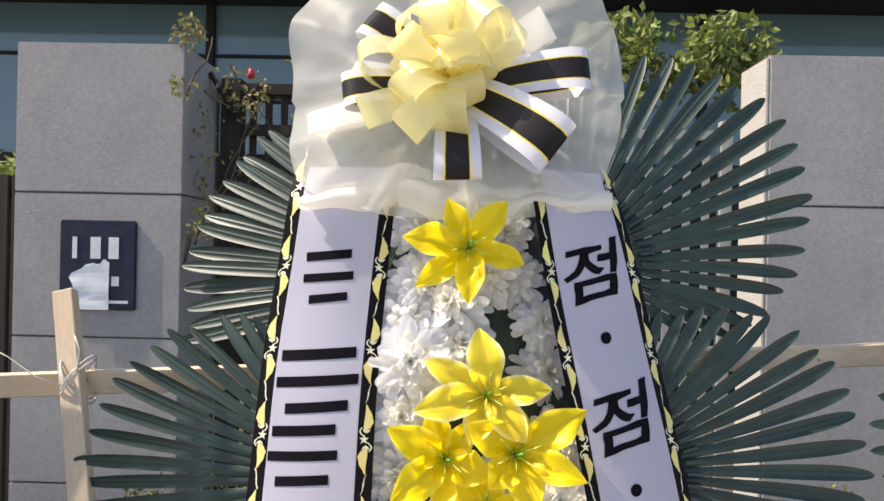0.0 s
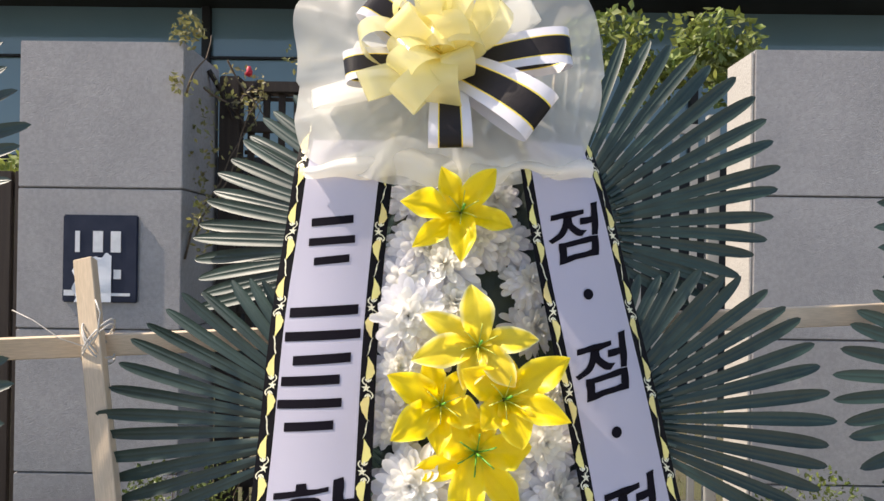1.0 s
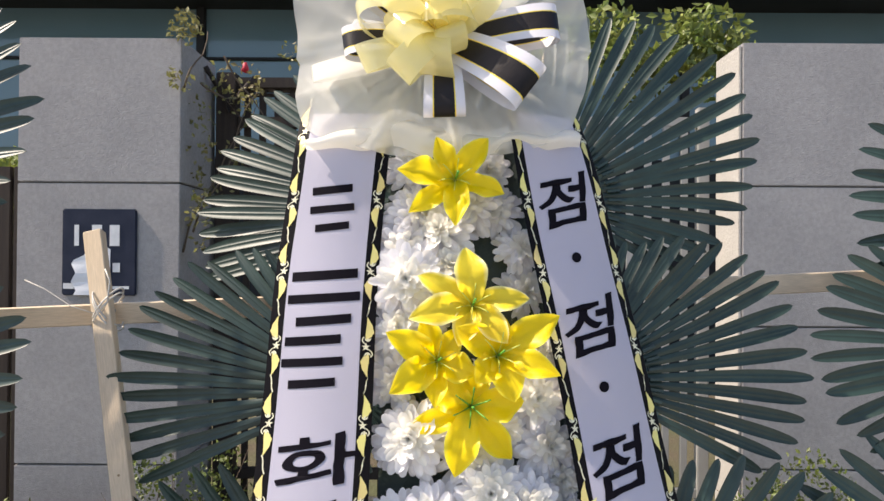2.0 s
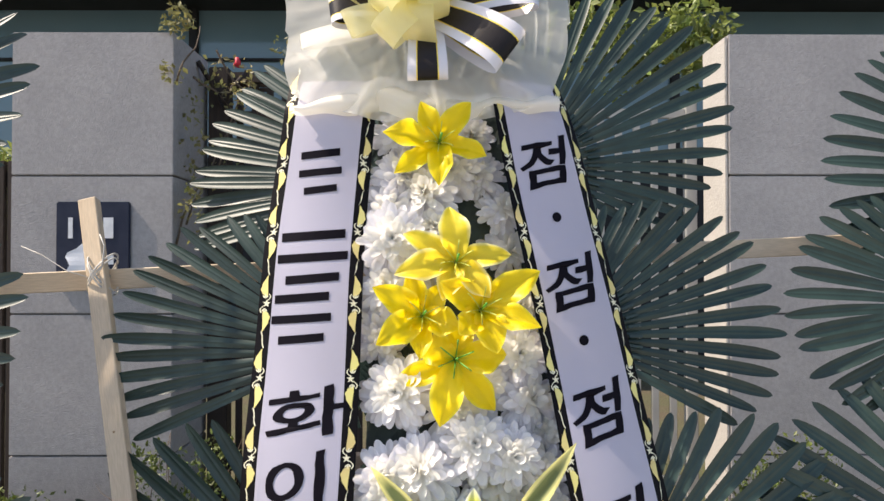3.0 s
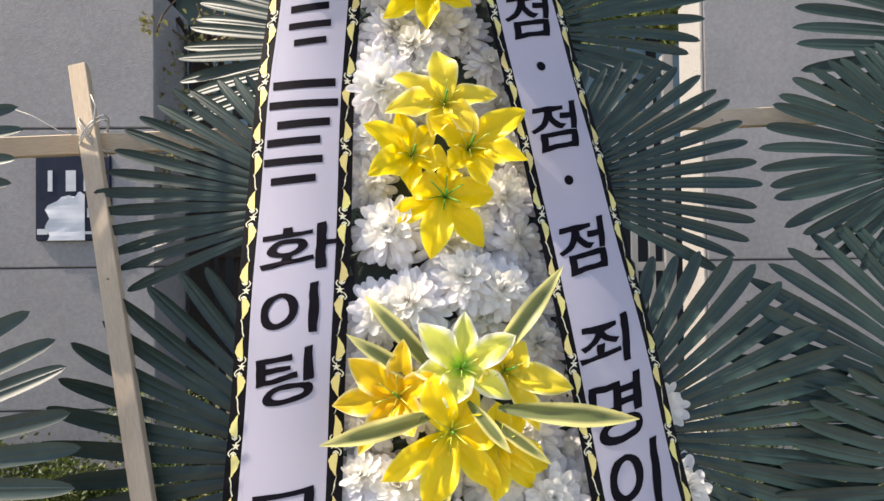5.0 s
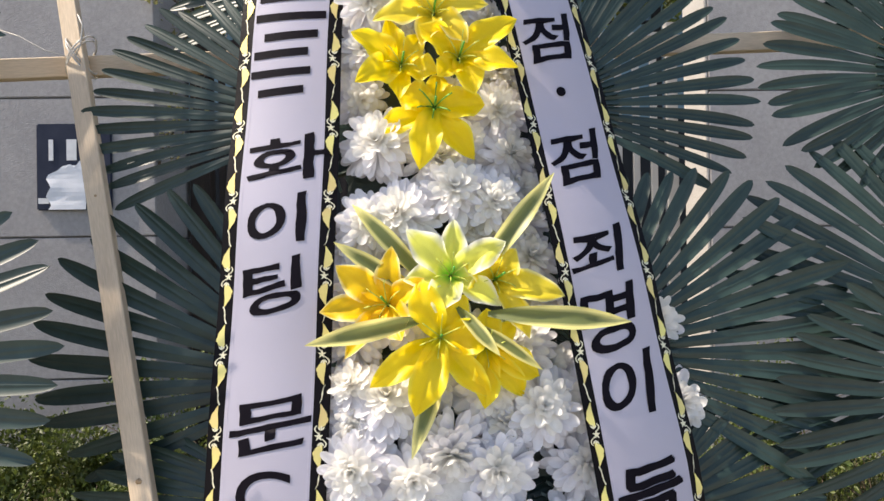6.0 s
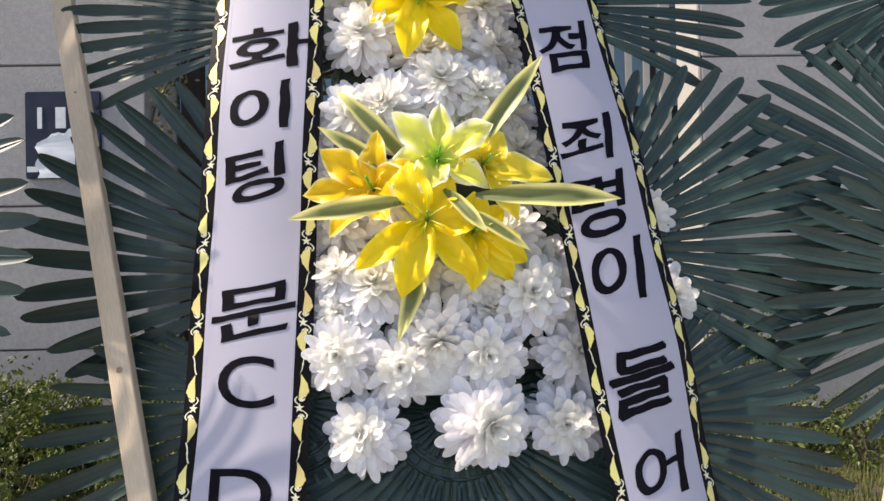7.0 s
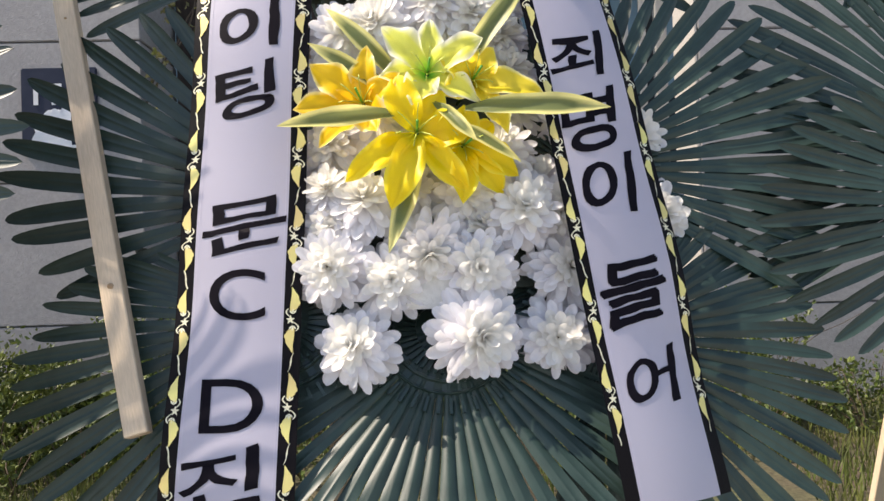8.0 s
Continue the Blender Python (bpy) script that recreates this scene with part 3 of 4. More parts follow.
WEST_WREATH, EAST_WREATH = (-1.17, -0.20), (1.17, 0.0)       # shifts of the neighbouring wreaths
FANS = {
    "upper_east": ((0.200, 1.582), (0.336, 1.690), 0.245, -30.0, 120, 0.105, 0, 5.9, 0.0, 1.02, 0.33),
    "upper_west": ((0.000, 1.556), (-0.152, 1.566), 0.305, 56, 197, 0.100, 0, 4.15, 0.0, 1.36, 0.36, -14),
    "middle_east": ((0.250, 1.286), (0.411, 1.312), 0.216, -27.2, 92, 0.085, 0, 5.75, 0.0, 1.04, 0.33),
    "middle_west": ((-0.126, 1.262), (-0.291, 1.272), 0.229, 84, 206, 0.090, 0, 5.4, -0.2),
    "lower_east": ((0.308, 0.877), (0.478, 0.902), 0.275, -31.7, 122, 0.070, 0, 6.3, 0.0, 1.06, 0.32),
    "lower_west": ((-0.127, 0.845), (-0.306, 0.903), 0.260, 80, 204, 0.075, 0, 6.8, -0.5),
    "foot_west": ((-0.140, 0.663), (-0.290, 0.575), 0.225, 150, 262, 0.055, -6, 6.2, -0.5),
    "foot_middle": ((0.103, 0.639), (0.100, 0.500), 0.270, 150, 392, 0.075, -22, 5.6, 0.0, 1.0, 0.56),
    "foot_east": ((0.332, 0.625), (0.400, 0.545), 0.275, -110, 60, 0.062, -4, 5.8, 0.0, 1.0, 0.52),
}
for i, (key, v) in enumerate(FANS.items()):
    fan(*v[:6], "dark green plastic fan palm leaf behind the wreath ribbons", 100 + i, *v[6:])
NEXT_FANS = (((1.170, 1.556), (1.022, 1.574), 0.286, 60, 200, 0.110), ((0.965, 1.335), (0.842, 1.330), 0.206, 90, 250, 0.090),
             ((0.985, 0.885), (0.862, 0.901), 0.355, 92, 215, 0.080), ((0.965, 0.800), (0.794, 0.780), 0.217, 120, 250, 0.052))
for i, v in enumerate(NEXT_FANS):
    fan(*v, "dark green plastic fan palm leaf of the next wreath", 140 + i, 0, (6.0, 6.5, 5.6, 6.2)[i], -0.3 if i == 3 else -0.1)
for i, key in enumerate(("upper_east", "middle_east", "lower_east", "foot_east")):
    fan(*FANS[key][:6], "dark green plastic fan palm leaf of the neighbouring wreath", 160 + i, 0, 6.4, dx=WEST_WREATH[0], dy=WEST_WREATH[1])


def wreath_stand(dx, dy, label):
    s = tagged(new("wreath_stand"), label, "stand", "wreath stands", "thing")
    for x in (-0.06, 0.22):
        a, b = front(x + dx, -0.02, 0.135 + dy), front(x + dx, 1.86, 0.135 + dy)
        l = lath("upright", a, b, 0.03, 0.022, "")
        l.parent = s
        del l["category"]
    for z in (0.62, 1.08, 1.50):
        l = lath("rung", front(dx - 0.14, z, 0.113 + dy), front(dx + 0.27, z, 0.113 + dy), 0.03, 0.02, "", Vector((0, 0, 1)))
        l.parent = s
        del l["category"]
    l = lath("rear_leg", Vector((dx + 0.08, 1.75 + dy, -0.02)), front(dx + 0.08, 1.7, 0.16 + dy), 0.03, 0.022, "")
    l.parent = s
    del l["category"]


for dx, dy in ((0, 0), EAST_WREATH, WEST_WREATH):
    wreath_stand(dx, dy, "pale pine stand carrying a flower wreath")

# ---- backing board of the flowers ----
def backing():
    b = tagged(new("flower_backing"), "dark green foil-covered backing board behind the flowers", "board", kind="thing")
    n = 14
    verts, faces = [], []
    for j in range(n + 1):
        z = 0.70 + (1.74 - 0.70) * j / n
        xl, xr = -0.085 + 0.02 * (z - 0.7), 0.30 - 0.155 * (z - 0.7)
        for i in range(7):
            x = xl + (xr - xl) * i / 6
            verts.append(front(x, z, 0.066 + 0.010 * noise.noise((x * 16, z * 16, 2))))
    for j in range(n):
        for i in range(6):
            a = j * 7 + i
            faces.append((a, a + 1, a + 8, a + 7))
    ob = piece("panel", mesh_from("panel", verts, faces), M_BACKING, b)
    m = ob.modifiers.new("thick", 'SOLIDIFY')
    m.thickness, m.offset = 0.02, -1
    piece("foam_block", box_mesh("foam_block", 0.02, 0.115, 0.875, 0.905, 0.675, 0.735, 0.003), M_FOAM, b, "white foam block under the flowers")


backing()

# ---- the two inscribed ribbons ----
WEST_OUT = [(1.72, -0.211), (1.61, -0.224), (1.49, -0.238), (1.27, -0.248), (1.08, -0.254), (0.92, -0.261), (0.76, -0.267), (0.575, -0.273), (0.447, -0.279), (0.20, -0.288)]
WEST_IN = [(1.72, -0.058), (1.64, -0.066), (1.54, -0.073), (1.44, -0.080), (1.29, -0.080), (1.10, -0.084), (0.92, -0.090), (0.76, -0.093), (0.60, -0.099), (0.44, -0.101), (0.20, -0.105)]
EAST_IN = [(1.72, 0.121), (1.646, 0.131), (1.505, 0.154), (1.365, 0.182), (1.236, 0.206), (1.108, 0.222), (1.009, 0.240), (0.849, 0.259), (0.67, 0.286), (0.40, 0.322)]
EAST_OUT = [(1.72, 0.248), (1.688, 0.256), (1.575, 0.285), (1.434, 0.316), (1.292, 0.344), (1.182, 0.366), (1.045, 0.390), (0.839, 0.425), (0.726, 0.446), (0.618, 0.454), (0.40, 0.480)]


def ribbon_at(side, u, z, lift=0.0):
    """A point of a ribbon: u 0 to 1 across from west to east."""
    if side == "west":
        x0, x1 = smooth_table(WEST_OUT, z), smooth_table(WEST_IN, z)
        o0, o1 = 0.002, -0.008
    else:
        x0, x1 = smooth_table(EAST_IN, z), smooth_table(EAST_OUT, z)
        o0, o1 = -0.028, 0.033
    x = x0 + (x1 - x0) * u
    bow = -0.010 * math.sin(math.pi * u)
    wave = 0.006 * math.sin(z * 9 + (1 if side == "west" else 2.2)) + 0.004 * math.sin(z * 21 + u * 2)
    tuck = 0.05 * max(0.0, z - 1.66) / 0.06 * 0.3
    return front(x, z, o0 + (o1 - o0) * u + bow + wave + tuck) + EN * lift


def ribbon_width(side, z):
    return (ribbon_at(side, 1, z) - ribbon_at(side, 0, z)).length


def strip_mesh(name, side, u0, u1, z0, z1, lift=0.0, cols=6, rows=110):
    verts, faces = [], []
    for j in range(rows + 1):
        z = z0 + (z1 - z0) * j / rows
        for i in range(cols + 1):
            verts.append(ribbon_at(side, u0 + (u1 - u0) * i / cols, z, lift))
    for j in range(rows):
        for i in range(cols):
            a = j * (cols + 1) + i
            faces.append((a, a + 1, a + cols + 2, a + cols + 1))
    return mesh_from(name, verts, faces, True)


def outline(ch, bold):
    """The flat mesh of one character of the built-in font."""
    cu = bpy.data.curves.new("glyph", 'FONT')
    cu.body, cu.offset, cu.resolution_u = ch, bold, 5
    ob = bpy.data.objects.new("glyph", cu)
    scene.collection.objects.link(ob)
    bpy.context.view_layer.update()
    me = bpy.data.meshes.new_from_object(ob.evaluated_get(bpy.context.evaluated_depsgraph_get()))
    bpy.data.objects.remove(ob)
    bpy.data.curves.remove(cu)
    return me


def glyph(ch, side, x0, x1, z1, z0, root, bold=0.016, rise=0.020, waver=1.0):
    """A character laid on the ribbon in the box x0..x1, z0..z1, its strokes rising a little to the east."""
    for sign in ch:
        me = outline(sign, bold)
        bm = bmesh.new()
        bm.from_mesh(me)
        bpy.data.meshes.remove(me)
        xs, ys = [v.co.x for v in bm.verts], [v.co.y for v in bm.verts]
        lo, hi = (min(xs), min(ys)), (max(xs), max(ys))
        bmesh.ops.triangulate(bm, faces=bm.faces[:])
        for _ in range(4):
            bmesh.ops.subdivide_edges(bm, edges=[e for e in bm.edges if e.calc_length() > 0.13], cuts=1)
            bmesh.ops.triangulate(bm, faces=bm.faces[:])
        for v in bm.verts:
            fx = (v.co.x - lo[0]) / (hi[0] - lo[0])
            fz = (v.co.y - lo[1]) / (hi[1] - lo[1])
            fx += waver * 0.030 * noise.noise((fx * 4.5, fz * 4.5, ord(sign)))
            fz += waver * (0.030 * noise.noise((fx * 4.5, fz * 4.5, ord(sign) + 7)) + 0.05 * math.sin(3.0 * fx - 0.4) * (0.6 - fz))
            on_ribbon(v, side, x0 + (x1 - x0) * fx, z0 + rise * 0.2 + (z1 - z0 - rise * 0.4) * fz + rise * (fx - 0.5))
        me = bpy.data.meshes.new("character")
        bm.to_mesh(me)
        bm.free()
        piece("character", me, M_INK, root)


def on_ribbon(v, side, x, z, lift=0.0009):
    if side == "west":
        a, b = smooth_table(WEST_OUT, z), smooth_table(WEST_IN, z)
    else:
        a, b = smooth_table(EAST_IN, z), smooth_table(EAST_OUT, z)
    v.co = ribbon_at(side, (x - a) / (b - a), z, lift)


def name_bars(side, x0, x1, z1, z0, root):
    """Plain ink bars where a person's name stands."""
    w, h = x1 - x0, z1 - z0
    for (a, b, c, d) in ((0.08, 0.92, 0.79, 0.95), (0.04, 0.96, 0.41, 0.56), (0.16, 0.86, 0.04, 0.19)):
        n = 6
        bm = bmesh.new()
        for j in range(n + 1):
            for i in range(n + 1):
                v = bm.verts.new()
                on_ribbon(v, side, x0 + w * (a + (b - a) * i / n), z0 + h * (c + (d - c) * j / n) + 0.08 * h * (i / n - 0.5))
        bm.verts.ensure_lookup_table()
        for j in range(n):
            for i in range(n):
                k = j * (n + 1) + i
                bm.faces.new([bm.verts[t] for t in (k, k + 1, k + n + 2, k + n + 1)])
        me = bpy.data.meshes.new("name_bar")
        bm.to_mesh(me)
        bm.free()
        piece("name_bar", me, M_INK, root)


def motif_meshes(side, u0, u1, z0, z1, root, flip):
    """The foil pattern of a border: a pair of curled leaves between little stars, again and again."""
    period = 0.113
    uc = (u0 + u1) / 2
    hw = abs(u1 - u0) / 2

    def foil(name, strips, kites, material):
        bm = bmesh.new()
        for rows in strips:
            for (a, b), (c, d) in zip(rows, rows[1:]):
                vs = [bm.verts.new(ribbon_at(side, u, z, 0.0009)) for u, z in (a, b, d, c)]
                bm.faces.new(vs)
        for pts in kites:
            bm.faces.new([bm.verts.new(ribbon_at(side, u, z, 0.0009)) for u, z in pts])
        bm.normal_update()
        for f in bm.faces:
            if f.normal.dot(EN) < 0:
                f.normal_flip()
        me = bpy.data.meshes.new(name)
        bm.to_mesh(me)
        bm.free()
        piece(name, me, material, root)

    z = z1 - 0.03
    while z > z0 + 0.05:
        wd0 = ribbon_width(side, z)
        for sgn in (1, -1):
            s = sgn * flip
            rows = []
            for i in range(25):
                t = i / 24
                zz = z - (0.011 + 0.033 * t) * sgn
                mid = uc + s * hw * (0.42 * math.sin(math.pi * t) - 0.16)
                wd = hw * 0.60 * math.sin(math.pi * min(1.0, 0.02 + 0.98 * t ** 0.8)) ** 0.8
                lobe = 1 + 0.26 * abs(math.sin(t * 11))
                rows.append(((mid - s * wd * 0.75, zz - 0.004 * sgn * math.sin(math.pi * t)), (mid + s * wd * lobe * 0.80, zz + 0.004 * sgn * math.sin(math.pi * t))))
            foil("gold_leaf", [rows], [], M_GOLD)
            rows = []
            for i in range(7):
                t = i / 6
                zz = z - (0.044 + 0.014 * t) * sgn
                mid = uc - s * hw * (0.30 - 0.75 * t + 0.5 * t * t)
                rows.append(((mid - hw * 0.06, zz), (mid + hw * 0.07, zz + 0.0015)))
            foil("tendril", [rows], [], M_PALE_GOLD)
            rows = []
            for i in range(6):
                t = i / 5
                zz = z - (0.003 + 0.012 * t) * sgn
                mid = uc - s * hw * (0.12 + 0.60 * math.sin(t * 2.5))
                rows.append(((mid - hw * 0.08, zz), (mid + hw * 0.08, zz)))
            foil("tendril", [rows], [], M_PALE_GOLD)
        kites = []
        cu = uc + flip * hw * 0.2
        for a in range(5):
            t = 2 * math.pi * a / 5 + 0.3
            R, r = 0.0066, 0.0027
            kites.append([(cu, z), (cu + r * math.cos(t - 0.6) / wd0, z + r * math.sin(t - 0.6)), (cu + R * math.cos(t) / wd0, z + R * math.sin(t)), (cu + r * math.cos(t + 0.6) / wd0, z + r * math.sin(t + 0.6))])
        for sgn in (1, -1):         # three small petals above and below the star
            for lean in (-0.75, 0.0, 0.75):
                bu, bz = cu - flip * hw * 0.25, z + sgn * 0.0075
                ex, ez = math.sin(lean), math.cos(lean) * sgn
                kites.append([(bu, bz), (bu + (0.004 * ex + 0.0013 * ez) / wd0, bz + 0.004 * ez - 0.0013 * ex), (bu + 0.0075 * ex / wd0, bz + 0.0075 * ez), (bu + (0.004 * ex - 0.0013 * ez) / wd0, bz + 0.004 * ez + 0.0013 * ex)])
        foil("star", [], kites, M_PALE_GOLD)
        z -= period


def ribbon(side, z0, label):
    r = tagged(new("wreath_ribbon"), label, "ribbon", "inscribed ribbons", "thing")
    z1 = 1.715
    bw = 0.135 if side == "west" else 0.125
    piece("white_band", strip_mesh("white_band", side, bw, 1 - bw, z0, z1, 0, 10), M_SHADED_WHITE_RIBBON, r, "white satin centre band, bluish shade mixed into its colour")
    for a, b, fl in ((0, bw, 1), (1 - bw, 1, -1)):
        bd = piece("border", strip_mesh("border", side, a, b, z0, z1, 0, 3), M_BLACK_RIBBON, r, "black border with gold foil leaves")
        motif_meshes(side, a, b, z0, z1, bd, fl)
    for u in (bw + 0.022, 1 - bw - 0.022):
        piece("seam", strip_mesh("seam", side, u - 0.002, u + 0.002, z0, z1, 0.0006, 1), M_SEAM, r)
    return r


WEST = ribbon("west", 0.24, "white satin ribbon with black and gold borders, inscribed")
EAST = ribbon("east", 0.42, "slanting white satin ribbon with black and gold borders, inscribed")
for b in ((-0.192, -0.115, 1.598, 1.520), (-0.221, -0.100, 1.465, 1.375), (-0.226, -0.123, 1.366, 1.283)):
    name_bars("west", *b, WEST)
for ch, *b in (("화", -0.220, -0.100, 1.224, 1.142), ("이", -0.216, -0.129, 1.129, 1.045), ("팅", -0.221, -0.134, 1.035, 0.947),
               ("문", -0.233, -0.117, 0.838, 0.759), ("C", -0.222, -0.144, 0.738, 0.669), ("D", -0.226, -0.144, 0.594, 0.528), ("진", -0.250, -0.143, 0.510, 0.430)):
    if ch in "CD":
        glyph(ch, "west", *b, WEST, 0.004, 0.0, 0.0)
    else:
        glyph(ch, "west", *b, WEST)
for ch, *b in (("점", 0.170, 0.250, 1.618, 1.527), ("점", 0.205, 0.288, 1.424, 1.333), ("점", 0.239, 0.322, 1.228, 1.136),
               ("죄", 0.261, 0.345, 1.076, 0.994), ("명", 0.271, 0.358, 0.990, 0.884), ("이", 0.293, 0.378, 0.890, 0.790), ("들", 0.311, 0.411, 0.739, 0.646), ("어", 0.335, 0.415, 0.615, 0.53)):
    if ch == "들":          # its strokes stand close: thickened by laying it three times
        for d in (-0.0022, 0.0, 0.0022):
            glyph(ch, "east", b[0] + d, b[1] + d, b[2] - d, b[3] - d, EAST, 0.0)
    else:
        glyph(ch, "east", *b, EAST)
for x, z in ((0.230, 1.4835), (0.2655, 1.2895)):
    bm = bmesh.new()
    vs = []
    for i in range(20):
        v = bm.verts.new()
        t = 2 * math.pi * i / 20
        on_ribbon(v, "east", x + 0.008 * math.cos(t), z + 0.008 * math.sin(t))
        vs.append(v)
    bm.faces.new(vs)
    me = bpy.data.meshes.new("dot")
    bm.to_mesh(me)
    bm.free()
    piece("dot", me, M_INK, EAST)


# ---- flowers ----
def aim(o, normal, roll=0.0):
    """A pose at o whose z axis looks along normal and whose x axis starts towards the east."""
    n = Vector(normal).normalized()
    x = (EX - n * EX.dot(n)).normalized()
    y = n.cross(x)
    m = Matrix(((x.x, y.x, n.x, o[0]), (x.y, y.y, n.y, o[1]), (x.z, y.z, n.z, o[2]), (0, 0, 0, 1)))
    return m @ Matrix.Rotation(roll, 4, 'Z')


def whorl(name, count, length, width, lift0, lift1, z, rng, phase, cup=0.14, base_r=0.006):
    """A ring of cupped petals; lift0 and lift1: the slope of a petal at its root and at its tip, in radians."""
    verts, faces = [], []
    for k in range(count):
        a = 2 * math.pi * k / count + phase + rng.uniform(-.24, .24)
        L = length * rng.uniform(0.80, 1.18)
        W = width * rng.uniform(0.85, 1.15)
        l0, l1 = lift0 + rng.uniform(-.16, .16), lift1 + rng.uniform(-.30, .30)
        roll = rng.uniform(-.35, .35)
        base = len(verts)
        r, h = base_r, z + rng.uniform(-.002, .002)
        ns = 8
        for i in range(ns + 1):
            t = 1 - (1 - i / ns) ** 1.5
            step = t - (1 - (1 - max(0, i - 1) / ns) ** 1.5)
            sl = l0 + (l1 - l0) * t
            if i:
                r += math.cos(sl) * L * step
                h += math.sin(sl) * L * step
            w = W * (0.30 + 0.70 * math.sin(min(1, t * 1.1) * math.pi / 2)) * (math.sqrt(max(0, 1 - ((t - 0.72) / 0.283) ** 2)) if t > 0.72 else 1)
            for j in (-1, -0.5, 0, 0.5, 1):
                y = j * w / 2
                up = cup * w * (j * j) + y * roll * t
                rr, hh = r - up * math.sin(sl), h + up * math.cos(sl)
                verts.append((rr * math.cos(a) - y * math.sin(a), rr * math.sin(a) + y * math.cos(a), hh))
        for i in range(ns):
            for j in range(4):
                p = base + i * 5 + j
                faces.append((p, p + 1, p + 6, p + 5))
    return mesh_from(name, verts, faces, True)


def make_mum(R, seed):
    rng = random.Random(seed)
    root = new("chrysanthemum")
    s = R / 0.05
    specs = (("outer_petals", 21, 0.049, 0.0150, -0.22, -0.45, 0.000), ("outer_petals", 21, 0.048, 0.0150, -0.02, -0.22, 0.004), ("middle_petals", 20, 0.044, 0.0146, 0.18, -0.02, 0.008),
             ("middle_petals", 18, 0.040, 0.0142, 0.38, 0.16, 0.012), ("inner_petals", 16, 0.036, 0.0136, 0.60, 0.38, 0.0155), ("inner_petals", 13, 0.031, 0.0128, 0.82, 0.60, 0.019),
             ("inner_petals", 10, 0.027, 0.0120, 1.02, 0.85, 0.022), ("inner_petals", 6, 0.023, 0.0110, 1.25, 1.15, 0.024))
    for i, (nm, c, L, W, l0, l1, z) in enumerate(specs):
        piece(nm, whorl(nm, c, L * s, W * s, l0, l1, z * s, rng, rng.uniform(0, 6), base_r=0.007 * s - 0.0009 * i), M_PETAL if i < 4 else M_PETAL_IN, root)
    piece("stem", tube_mesh("stem", [(0, 0, 0.006 * s), (0.001, 0.002, -0.02), (0.004, 0.006, -0.075)], 0.0022, 6), M_STEM, root, "thin green wire stem")
    return root


UPPER_MUMS = [(-0.036, 1.447, 0.053), (0.031, 1.462, 0.046), (0.144, 1.494, 0.034), (-0.024, 1.551, 0.043), (0.108, 1.556, 0.040), (-0.030, 1.625, 0.040), (0.092, 1.622, 0.040), (0.021, 1.519, 0.046),
              (0.150, 1.425, 0.042), (-0.050, 1.364, 0.040), (0.165, 1.262, 0.048), (-0.024, 1.208, 0.052), (-0.056, 1.289, 0.040), (0.170, 1.335, 0.044), (0.111, 1.215, 0.042), (0.040, 1.600, 0.045)]
MIDDLE_MUMS = [(0.060, 1.180, 0.046), (0.178, 1.190, 0.045), (0.095, 1.130, 0.052), (-0.043, 1.082, 0.046), (0.015, 1.094, 0.051), (0.152, 1.112, 0.045), (0.198, 1.085, 0.042), (0.208, 1.020, 0.047),
               (-0.056, 0.990, 0.042), (0.190, 0.894, 0.046), (-0.060, 0.910, 0.042), (0.060, 1.020, 0.05), (0.010, 0.950, 0.05), (0.110, 0.900, 0.05), (0.299, 0.958, 0.046), (0.336, 0.855, 0.046)]
LOWER_MUMS = [(0.432, 0.800, 0.053), (-0.011, 0.819, 0.054), (-0.062, 0.840, 0.040), (0.081, 0.763, 0.050), (0.146, 0.731, 0.050), (0.022, 0.716, 0.050), (-0.058, 0.736, 0.050), (-0.024, 0.626, 0.050),
              (0.139, 0.639, 0.058), (0.213, 0.810, 0.054), (0.272, 0.809, 0.050), (0.274, 0.724, 0.050), (0.331, 0.746, 0.044), (0.256, 0.625, 0.052), (0.339, 0.656, 0.050), (0.138, 0.831, 0.047), (0.402, 0.922, 0.052)]


FILL_MUMS = [(-0.046, 1.500, 0.042), (0.070, 1.565, 0.044), (0.000, 1.400, 0.044), (0.110, 1.290, 0.044), (0.200, 1.290, 0.036), (0.050, 1.240, 0.044),
             (0.205, 1.140, 0.034), (-0.058, 1.035, 0.038), (0.130, 1.060, 0.044), (0.225, 0.960, 0.040), (-0.062, 0.790, 0.038), (0.160, 0.780, 0.044), (0.060, 0.850, 0.044), (0.238, 0.860, 0.042)]


LILY_SPOTS = ((0.040, 1.602), (0.066, 1.410), (0.014, 1.328), (0.103, 1.337), (0.065, 1.262), (0.083, 1.004), (-0.007, 0.964), (0.067, 0.919), (0.130, 0.902), (0.146, 0.997))


